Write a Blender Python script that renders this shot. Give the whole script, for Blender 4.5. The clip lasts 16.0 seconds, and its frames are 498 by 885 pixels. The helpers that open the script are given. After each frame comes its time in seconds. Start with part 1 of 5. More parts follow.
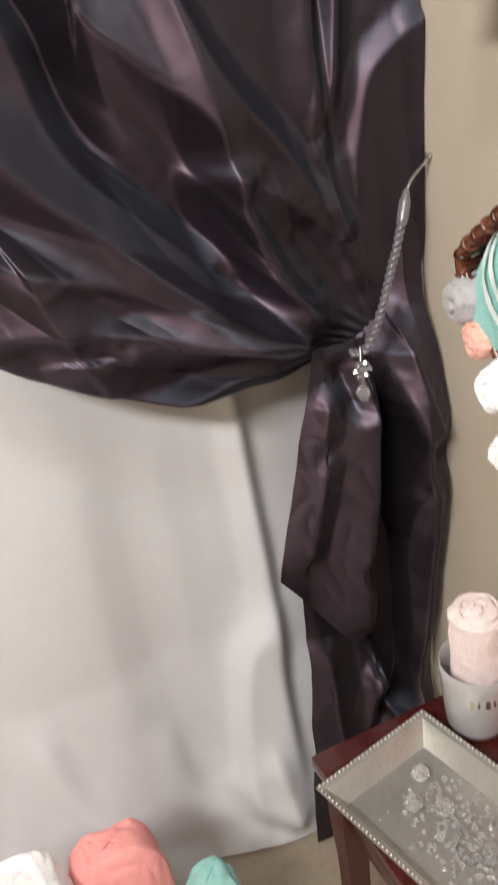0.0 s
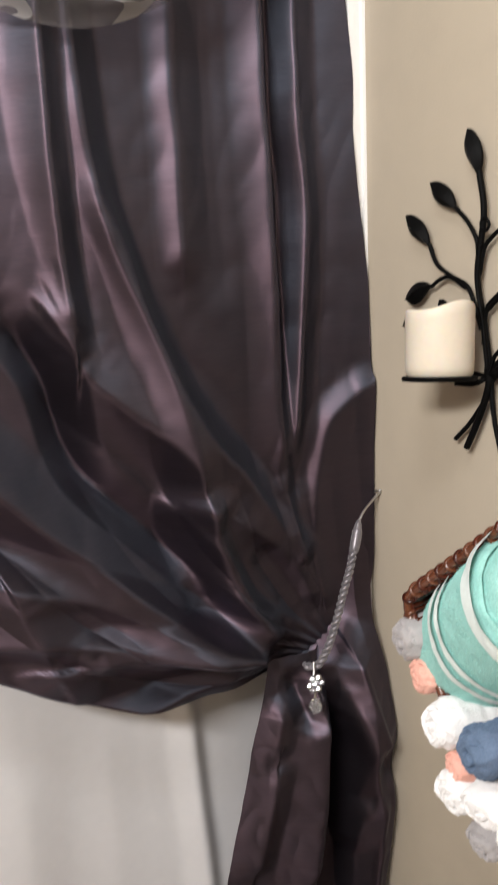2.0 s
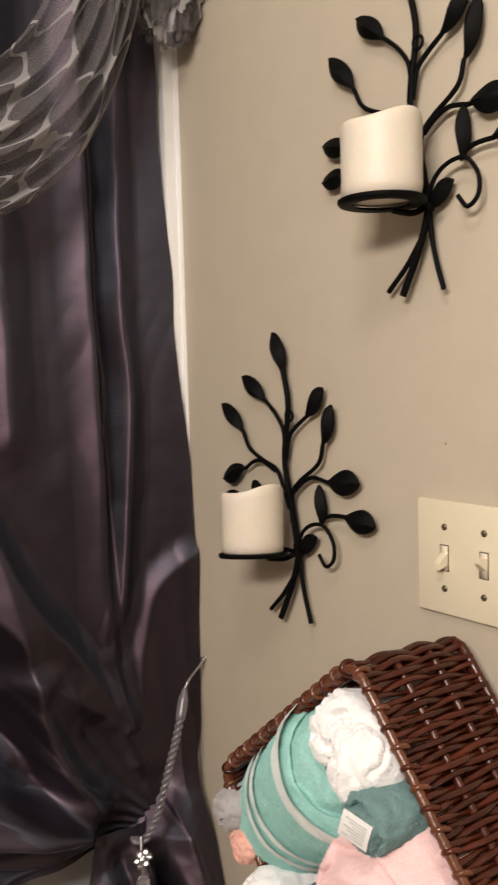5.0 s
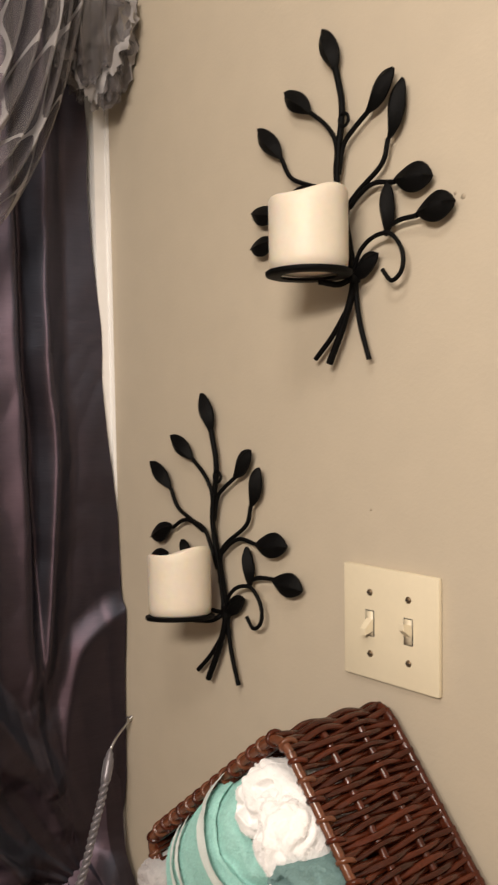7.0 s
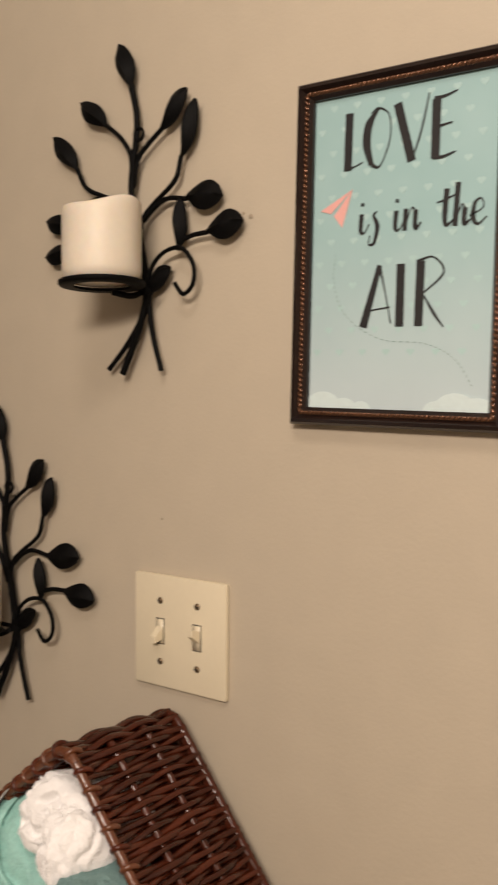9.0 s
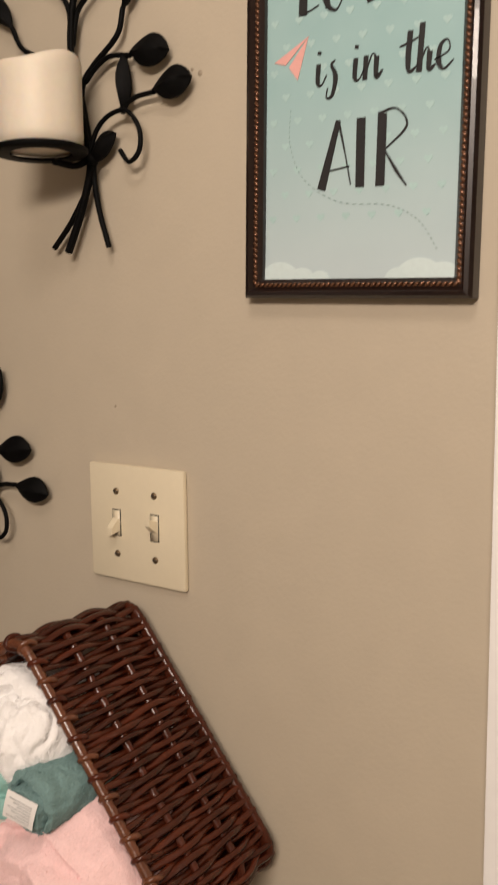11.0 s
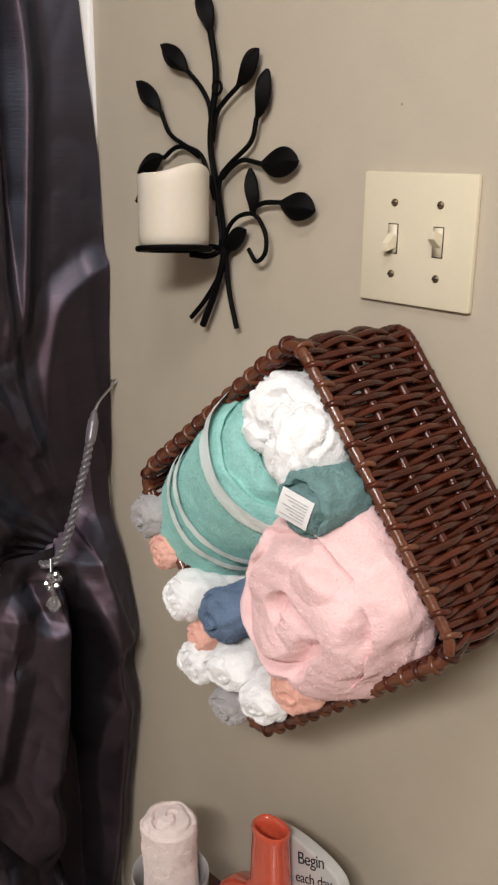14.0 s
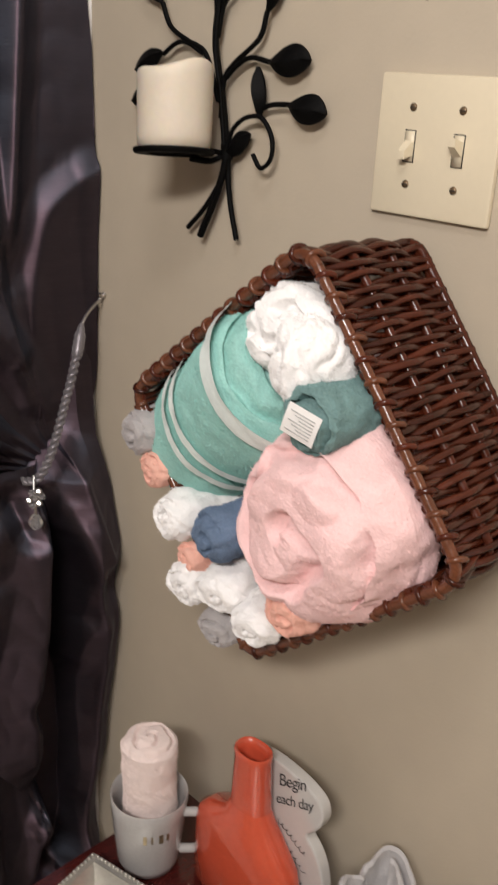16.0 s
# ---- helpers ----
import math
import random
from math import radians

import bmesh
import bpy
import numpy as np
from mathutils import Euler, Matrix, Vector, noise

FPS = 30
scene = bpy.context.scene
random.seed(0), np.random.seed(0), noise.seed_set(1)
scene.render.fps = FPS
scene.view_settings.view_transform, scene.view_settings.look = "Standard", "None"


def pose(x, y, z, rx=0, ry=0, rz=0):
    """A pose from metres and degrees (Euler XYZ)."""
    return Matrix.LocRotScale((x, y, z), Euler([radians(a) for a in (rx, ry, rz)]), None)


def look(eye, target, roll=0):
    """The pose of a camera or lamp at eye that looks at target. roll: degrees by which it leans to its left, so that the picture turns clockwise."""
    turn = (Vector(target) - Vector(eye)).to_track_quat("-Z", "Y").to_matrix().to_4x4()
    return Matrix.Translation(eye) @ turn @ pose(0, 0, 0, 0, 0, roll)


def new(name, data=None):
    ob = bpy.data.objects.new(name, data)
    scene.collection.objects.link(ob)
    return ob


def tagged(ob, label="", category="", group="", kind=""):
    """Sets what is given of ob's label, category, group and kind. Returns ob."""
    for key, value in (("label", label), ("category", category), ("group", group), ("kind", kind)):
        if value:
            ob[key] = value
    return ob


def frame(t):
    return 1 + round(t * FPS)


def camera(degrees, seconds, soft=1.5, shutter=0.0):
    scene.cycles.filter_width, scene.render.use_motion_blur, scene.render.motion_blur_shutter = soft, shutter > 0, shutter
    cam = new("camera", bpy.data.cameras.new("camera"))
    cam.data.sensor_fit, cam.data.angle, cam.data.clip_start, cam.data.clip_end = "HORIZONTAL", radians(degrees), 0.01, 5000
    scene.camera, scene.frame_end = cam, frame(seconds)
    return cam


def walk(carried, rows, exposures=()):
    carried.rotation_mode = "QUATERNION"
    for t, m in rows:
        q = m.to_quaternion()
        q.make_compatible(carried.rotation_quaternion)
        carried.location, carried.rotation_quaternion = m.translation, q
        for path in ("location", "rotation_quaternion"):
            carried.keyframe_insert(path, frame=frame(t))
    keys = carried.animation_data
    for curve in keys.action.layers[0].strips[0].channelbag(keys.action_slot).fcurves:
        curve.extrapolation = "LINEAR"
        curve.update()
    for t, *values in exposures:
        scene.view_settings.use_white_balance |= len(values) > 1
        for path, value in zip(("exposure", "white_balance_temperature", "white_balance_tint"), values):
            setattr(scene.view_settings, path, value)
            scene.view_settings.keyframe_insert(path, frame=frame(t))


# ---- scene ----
cam = camera(30.2, 16.0, soft=2.0, shutter=0.5)
PATH = [
    (0, (-0.618, -0.472, 1.299), (0.03, 1.15, 0.323), -7.7),
    (0.5, (-0.624, -0.483, 1.342), (0.04, 1.195, 0.481), -6.5),
    (1, (-0.638, -0.49, 1.37), (0.089, 1.232, 0.658), -5.4),
    (1.5, (-0.649, -0.506, 1.389), (0.138, 1.231, 0.786), -4.6),
    (2, (-0.659, -0.512, 1.401), (0.228, 1.214, 0.915), -2.6),
    (2.5, (-0.679, -0.525, 1.424), (0.221, 1.224, 1.06), -2.0),
    (3, (-0.689, -0.546, 1.433), (0.262, 1.194, 1.175), -1.7),
    (3.5, (-0.693, -0.548, 1.434), (0.294, 1.179, 1.226), -1.5),
    (4, (-0.681, -0.557, 1.439), (0.332, 1.154, 1.225), -1.7),
    (4.5, (-0.671, -0.566, 1.439), (0.426, 1.092, 1.222), -1.6),
    (5, (-0.668, -0.575, 1.447), (0.537, 1.01, 1.257), -1.5),
    (5.2, (-0.661, -0.575, 1.446), (0.568, 0.993, 1.269), -1.3),
    (7.3, (-0.668, -0.578, 1.481), (0.707, 0.871, 1.383), -0.7),
    (7.5, (-0.678, -0.584, 1.48), (0.746, 0.818, 1.411), -0.3),
    (8, (-0.683, -0.587, 1.482), (0.799, 0.754, 1.421), -0.1),
    (8.5, (-0.674, -0.588, 1.475), (0.859, 0.694, 1.398), 0.2),
    (9, (-0.661, -0.598, 1.473), (0.941, 0.597, 1.383), 0.3),
    (9.2, (-0.653, -0.603, 1.472), (0.972, 0.559, 1.381), 0.3),
    (11.3, (-0.62, -0.58, 1.428), (0.982, 0.574, 1.108), -0.6),
    (11.5, (-0.621, -0.574, 1.418), (0.966, 0.592, 1.068), -0.5),
    (12, (-0.628, -0.56, 1.391), (0.921, 0.635, 0.981), -0.5),
    (12.5, (-0.635, -0.545, 1.366), (0.824, 0.72, 0.845), -0.5),
    (13, (-0.633, -0.526, 1.337), (0.761, 0.797, 0.782), -0.0),
    (13.5, (-0.641, -0.509, 1.329), (0.717, 0.839, 0.747), 0.4),
    (14, (-0.647, -0.496, 1.323), (0.676, 0.876, 0.715), 0.7),
    (14.5, (-0.647, -0.485, 1.316), (0.653, 0.896, 0.682), 1.0),
    (15, (-0.642, -0.479, 1.31), (0.636, 0.91, 0.647), 1.0),
    (15.5, (-0.646, -0.475, 1.315), (0.64, 0.889, 0.618), 1.3),
    (16, (-0.647, -0.462, 1.298), (0.691, 0.827, 0.558), 3.3),
]
EXPOSURES = [(0.0, 0.75, 5500, 8), (1.0, 0.68, 5500, 8), (2.2, 0.58, 5500, 8), (3.5, 0.38, 5500, 8), (5.0, 0.14, 6000, 11), (7.5, 0.12, 6200, 11), (8.2, 0.10, 6200, 11), (9.0, -0.2, 6500, 14), (11.4, -0.27, 6400, 14), (12.5, 0.28, 5650, 10), (14.5, 0.12, 5500, 8), (16.0, 0.12, 5700, 10)]
walk(cam, [(t, look(eye, target, roll)) for t, eye, target, roll in PATH], EXPOSURES)

# ---------------------------------------------------------------- light
world = bpy.data.worlds.new("room_air")
scene.world = world
world.use_nodes = True
world.node_tree.nodes["Background"].inputs["Color"].default_value = (1.0, 0.9, 0.78, 1)
world.node_tree.nodes["Background"].inputs["Strength"].default_value = 0.05


def area_lamp(name, eye, target, w, h, watts, colour):
    data = bpy.data.lights.new(name, "AREA")
    data.shape, data.size, data.size_y = "RECTANGLE", w, h
    data.energy, data.color = watts, colour
    ob = new(name, data)
    ob.matrix_world = look(eye, target)
    return ob


area_lamp("vanity_light", (-1.45, -0.80, 2.00), (-0.1, 0.1, 1.15), 0.60, 0.14, 25.0, (1.0, 0.86, 0.72))
# weak fill lamp added out of view overhead; no ceiling fixture is known there
area_lamp("overhead_fill", (-0.85, -0.55, 2.38), (-0.85, -0.5, 0.0), 0.30, 0.30, 6.0, (1.0, 0.89, 0.77))


# ---------------------------------------------------------------- materials
def material(name, colour, rough=0.6, metal=0.0, spec=0.5, vary=0.12, scale=30.0, bump=0.0, bump_scale=200.0,
             sheen=0.0, sheen_colour=(1, 1, 1), trans=0.0, coat=0.0, random_tint=0.0, grain=None):
    """A principled surface with colour variation at two scales and fine relief."""
    m = bpy.data.materials.new(name)
    m.use_nodes = True
    nt = m.node_tree
    b = nt.nodes["Principled BSDF"]
    b.inputs["Roughness"].default_value = rough
    b.inputs["Metallic"].default_value = metal
    b.inputs["Specular IOR Level"].default_value = spec
    b.inputs["Sheen Weight"].default_value = sheen
    b.inputs["Sheen Tint"].default_value = (*sheen_colour, 1)
    b.inputs["Transmission Weight"].default_value = trans
    b.inputs["Coat Weight"].default_value = coat
    tc = nt.nodes.new("ShaderNodeTexCoord")
    src = tc.outputs["Object"]
    if grain:
        mp = nt.nodes.new("ShaderNodeMapping")
        mp.inputs["Scale"].default_value = grain
        nt.links.new(src, mp.inputs["Vector"])
        src = mp.outputs["Vector"]
    big = nt.nodes.new("ShaderNodeTexNoise")
    big.inputs["Scale"].default_value = scale
    big.inputs["Detail"].default_value = 5
    fine = nt.nodes.new("ShaderNodeTexNoise")
    fine.inputs["Scale"].default_value = scale * 9
    fine.inputs["Detail"].default_value = 3
    nt.links.new(src, big.inputs["Vector"])
    nt.links.new(src, fine.inputs["Vector"])
    add = nt.nodes.new("ShaderNodeMath")
    add.operation = "ADD"
    nt.links.new(big.outputs["Fac"], add.inputs[0])
    nt.links.new(fine.outputs["Fac"], add.inputs[1])
    ramp = nt.nodes.new("ShaderNodeMapRange")
    ramp.inputs["From Min"].default_value, ramp.inputs["From Max"].default_value = 0.6, 1.4
    ramp.inputs["To Min"].default_value, ramp.inputs["To Max"].default_value = 1 - vary, 1 + vary
    nt.links.new(add.outputs[0], ramp.inputs["Value"])
    mul = nt.nodes.new("ShaderNodeVectorMath")
    mul.operation = "SCALE"
    mul.inputs[0].default_value = colour
    scale_in = ramp.outputs["Result"]
    if random_tint:
        info = nt.nodes.new("ShaderNodeObjectInfo")
        rr = nt.nodes.new("ShaderNodeMapRange")
        rr.inputs["To Min"].default_value, rr.inputs["To Max"].default_value = 1 - random_tint, 1 + random_tint
        nt.links.new(info.outputs["Random"], rr.inputs["Value"])
        mm = nt.nodes.new("ShaderNodeMath")
        mm.operation = "MULTIPLY"
        nt.links.new(scale_in, mm.inputs[0])
        nt.links.new(rr.outputs["Result"], mm.inputs[1])
        scale_in = mm.outputs[0]
    nt.links.new(scale_in, mul.inputs["Scale"])
    nt.links.new(mul.outputs["Vector"], b.inputs["Base Color"])
    if bump:
        bn = nt.nodes.new("ShaderNodeTexNoise")
        bn.inputs["Scale"].default_value = bump_scale
        bn.inputs["Detail"].default_value = 4
        nt.links.new(src, bn.inputs["Vector"])
        bp = nt.nodes.new("ShaderNodeBump")
        bp.inputs["Strength"].default_value = 1.0
        bp.inputs["Distance"].default_value = bump
        nt.links.new(bn.outputs["Fac"], bp.inputs["Height"])
        nt.links.new(bp.outputs["Normal"], b.inputs["Normal"])
    return m


def taffeta_material():
    """Shot taffeta: plum warp threads and blue-grey weft threads, each with its own long highlight, and fine slubs."""
    m = material("plum_taffeta", (0.088, 0.056, 0.069), rough=0.43, metal=0.9, spec=0.5, vary=0.18, scale=7.0,
                 bump=0.00014, bump_scale=60.0, grain=(1.0, 1.0, 9.0))
    nt = m.node_tree
    warp, out = nt.nodes["Principled BSDF"], nt.nodes["Material Output"]
    weft = nt.nodes.new("ShaderNodeBsdfPrincipled")
    weft.inputs["Base Color"].default_value = (0.060, 0.070, 0.091, 1)
    weft.inputs["Roughness"].default_value = 0.50
    weft.inputs["Metallic"].default_value = 0.9
    for b, axis, tint in ((warp, "Z", (0.93, 0.90, 1.0, 1)), (weft, "X", (0.80, 0.90, 1.0, 1))):
        b.inputs["Specular IOR Level"].default_value = 0.62
        b.inputs["Specular Tint"].default_value = tint
        b.inputs["Anisotropic"].default_value = 0.8
        along = nt.nodes.new("ShaderNodeCombineXYZ")
        along.inputs[axis].default_value = 1.0
        nt.links.new(along.outputs[0], b.inputs["Tangent"])
    nt.links.new(warp.inputs["Normal"].links[0].from_socket, weft.inputs["Normal"])
    mix = nt.nodes.new("ShaderNodeMixShader")
    mix.inputs[0].default_value = 0.46
    nt.links.new(warp.outputs[0], mix.inputs[1])
    nt.links.new(weft.outputs[0], mix.inputs[2])
    nt.links.new(mix.outputs[0], out.inputs["Surface"])
    return m


PAINT = material("beige_wall_paint", (0.50, 0.435, 0.335), rough=0.62, vary=0.035, scale=3.0, bump=0.0002, bump_scale=260.0)
WHITE_PAINT = material("white_trim_paint", (0.87, 0.86, 0.84), rough=0.4, vary=0.03, scale=8.0, bump=0.0003, bump_scale=60.0)
CEILING = material("ceiling_paint", (0.75, 0.72, 0.66), rough=0.9, vary=0.04, scale=4.0)
FLOOR = material("beige_floor_vinyl", (0.33, 0.27, 0.20), rough=0.45, vary=0.15, scale=12.0, bump=0.0004)
SURROUND = material("white_surround_acrylic", (0.87, 0.86, 0.84), rough=0.25, vary=0.02, scale=5.0)
TAFFETA = taffeta_material()
LINER = material("white_liner_cloth", (0.655, 0.648, 0.655), rough=0.75, vary=0.03, scale=6.0, bump=0.0002, bump_scale=700.0, sheen=0.1)
CORD = material("silver_grey_cord", (0.20, 0.185, 0.20), rough=0.34, metal=0.4, vary=0.15, scale=200.0, bump=0.0002, bump_scale=900.0, sheen=0.3)
SILVER = material("silver_metal", (0.52, 0.51, 0.50), rough=0.28, metal=1.0, vary=0.06, scale=80.0)
CRYSTAL = material("clear_crystal", (0.97, 0.97, 0.97), rough=0.03, trans=0.90, vary=0.0)
IRON = material("black_wrought_iron", (0.0025, 0.0024, 0.0024), rough=0.6, metal=0.0, spec=0.09, vary=0.3, scale=120.0, bump=0.0003, bump_scale=300.0)
WAX = material("ivory_candle_wax", (0.70, 0.63, 0.52), rough=0.5, vary=0.03, scale=20.0, bump=0.0002, bump_scale=120.0)
WAX.node_tree.nodes["Principled BSDF"].inputs["Subsurface Weight"].default_value = 0.3
WAX.node_tree.nodes["Principled BSDF"].inputs["Subsurface Radius"].default_value = (0.02, 0.012, 0.006)
PLATE = material("almond_switch_plastic", (0.72, 0.64, 0.47), rough=0.32, vary=0.02, scale=20.0)
SCREW = material("worn_brass_screw", (0.17, 0.12, 0.07), rough=0.4, metal=0.6, vary=0.2, scale=200.0)
SCUFF = material("patched_nail_mark", (0.34, 0.285, 0.21), rough=0.8, vary=0.2)
SLOT = material("dark_slot", (0.03, 0.025, 0.02), rough=0.8, vary=0.1)
FRAME = material("espresso_frame_moulding", (0.013, 0.0065, 0.005), rough=0.30, vary=0.3, scale=40.0, coat=0.15, spec=0.35)
PAPER_PINK = material("pink_print_ink", (0.76, 0.40, 0.36), rough=0.5, vary=0.05)
INK = material("black_print_ink", (0.014, 0.013, 0.014), rough=0.55, vary=0.2, scale=300.0)
INK_GREY = material("grey_print_ink", (0.21, 0.32, 0.31), rough=0.6, vary=0.1)
HEART = material("pale_heart_print_ink", (0.40, 0.575, 0.565), rough=0.55, vary=0.06, scale=60)
CLOUD = material("pale_cloud_print_ink", (0.60, 0.72, 0.72), rough=0.5, vary=0.05, scale=30)
WICKER = material("dark_brown_wicker", (0.058, 0.0125, 0.0050), rough=0.22, spec=0.36, vary=0.4, scale=55.0, bump=0.0003, bump_scale=140.0, coat=0.0, random_tint=0.4)
RIMW = material("reddish_brown_wicker_binding", (0.115, 0.038, 0.016), rough=0.25, vary=0.4, scale=60.0, bump=0.0005, bump_scale=140.0, coat=0.1)


def terry(name, colour, vary=0.08):
    return material(name, colour, rough=0.95, spec=0.15, vary=vary, scale=60.0, bump=0.0009, bump_scale=480.0, sheen=0.7, sheen_colour=colour)


T_PINK = terry("pink_terry", (0.86, 0.595, 0.585))
T_CORAL = terry("coral_terry", (0.83, 0.36, 0.33))
T_TEAL = terry("teal_terry", (0.32, 0.57, 0.52), 0.16)
T_SLATE = terry("slate_green_terry", (0.165, 0.265, 0.26), 0.15)
T_WHITE = terry("white_terry", (0.89, 0.88, 0.87), 0.03)
T_BLUE = terry("dusty_blue_terry", (0.13, 0.18, 0.27), 0.15)
T_PEACH = terry("peach_terry", (0.80, 0.46, 0.37))
T_GREY = terry("grey_terry", (0.42, 0.40, 0.40))
T_PALE = terry("pale_grey_terry", (0.47, 0.455, 0.455), 0.05)
T_BLUSH = terry("blush_terry", (0.84, 0.72, 0.68), 0.05)
BAND = material("white_woven_band", (0.78, 0.86, 0.83), rough=0.8, vary=0.08, scale=200.0, bump=0.0006, bump_scale=500.0)
LABEL = material("white_care_label", (0.83, 0.82, 0.80), rough=0.6, vary=0.03)
LABEL_INK = material("faded_label_ink", (0.52, 0.52, 0.52), rough=0.6, vary=0.1)
CHERRY = material("dark_cherry_wood", (0.060, 0.010, 0.008), rough=0.25, vary=0.4, scale=14.0, coat=0.4, grain=(1, 7, 7))
TRAY = material("pewter_tray", (0.50, 0.49, 0.45), rough=0.38, metal=0.75, vary=0.12, scale=25.0, bump=0.0003, bump_scale=90.0)
CERAMIC = material("white_glazed_ceramic", (0.57, 0.555, 0.53), rough=0.12, vary=0.03, scale=20.0, coat=0.5)
# white glaze again, its colour greyed to carry the shade on the mug
MUG_GLAZE = material("shaded_white_glaze", (0.44, 0.43, 0.42), rough=0.15, vary=0.06, scale=30.0, coat=0.5)
ORANGE = material("orange_red_glaze", (0.57, 0.090, 0.042), rough=0.13, vary=0.08, scale=15.0, coat=0.6)
GOLD = material("dull_gold_print", (0.33, 0.27, 0.17), rough=0.35, metal=0.8, vary=0.2)


def poster_material():
    """Mint printed paper, paler towards its foot."""
    m = bpy.data.materials.new("mint_poster_print")
    m.use_nodes = True
    nt = m.node_tree
    b = nt.nodes["Principled BSDF"]
    b.inputs["Roughness"].default_value = 0.55
    tc = nt.nodes.new("ShaderNodeTexCoord")
    sep = nt.nodes.new("ShaderNodeSeparateXYZ")
    nt.links.new(tc.outputs["Object"], sep.inputs[0])
    grad = nt.nodes.new("ShaderNodeMath")
    grad.operation, grad.use_clamp = "MULTIPLY_ADD", True
    grad.inputs[1].default_value, grad.inputs[2].default_value = -5.0, 0.1
    nt.links.new(sep.outputs["Z"], grad.inputs[0])
    blot = nt.nodes.new("ShaderNodeTexNoise")
    blot.inputs["Scale"].default_value = 22.0
    nt.links.new(tc.outputs["Object"], blot.inputs["Vector"])
    mix0 = nt.nodes.new("ShaderNodeMixRGB")
    mix0.inputs[1].default_value, mix0.inputs[2].default_value = (0.285, 0.465, 0.47, 1), (0.36, 0.535, 0.54, 1)
    nt.links.new(blot.outputs["Fac"], mix0.inputs[0])
    mix1 = nt.nodes.new("ShaderNodeMixRGB")
    mix1.inputs[2].default_value = (0.56, 0.63, 0.66, 1)
    nt.links.new(grad.outputs[0], mix1.inputs[0])
    nt.links.new(mix0.outputs[0], mix1.inputs[1])
    nt.links.new(mix1.outputs[0], b.inputs["Base Color"])
    return m


POSTER = poster_material()


def scarf_material():
    """Sheer grey voile with a paler woven ogee trellis."""
    m = bpy.data.materials.new("sheer_trellis_voile")
    m.use_nodes = True
    nt = m.node_tree
    out, b = nt.nodes["Material Output"], nt.nodes["Principled BSDF"]
    b.inputs["Roughness"].default_value = 0.55
    b.inputs["Sheen Weight"].default_value = 0.3
    uv = nt.nodes.new("ShaderNodeTexCoord")
    sep = nt.nodes.new("ShaderNodeSeparateXYZ")
    nt.links.new(uv.outputs["UV"], sep.inputs[0])

    def math_node(op, a, c=None):
        n = nt.nodes.new("ShaderNodeMath")
        n.operation = op
        for i, v in enumerate((a, c)):
            if v is None:
                continue
            if isinstance(v, (int, float)):
                n.inputs[i].default_value = v
            else:
                nt.links.new(v, n.inputs[i])
        return n.outputs[0]

    u = math_node("MULTIPLY", sep.outputs["X"], 2 * math.pi / 0.135)
    v = math_node("MULTIPLY", sep.outputs["Y"], 2 * math.pi / 0.185)
    # ogee lattice: lines where |sin u| and the shifted wave of v meet
    f = math_node("ADD", math_node("COSINE", u), math_node("COSINE", v))
    line = math_node("LESS_THAN", math_node("ABSOLUTE", f), 0.20)
    mix = nt.nodes.new("ShaderNodeMixRGB")
    mix.inputs[1].default_value, mix.inputs[2].default_value = (0.115, 0.102, 0.104, 1), (0.31, 0.295, 0.295, 1)
    nt.links.new(line, mix.inputs[0])
    nt.links.new(mix.outputs[0], b.inputs["Base Color"])
    clear = nt.nodes.new("ShaderNodeBsdfTransparent")
    ms = nt.nodes.new("ShaderNodeMixShader")
    alpha = math_node("ADD", math_node("MULTIPLY", line, 0.28), 0.52)
    nt.links.new(alpha, ms.inputs[0])
    nt.links.new(clear.outputs[0], ms.inputs[1])
    nt.links.new(b.outputs[0], ms.inputs[2])
    nt.links.new(ms.outputs[0], out.inputs["Surface"])
    return m


VOILE = scarf_material()


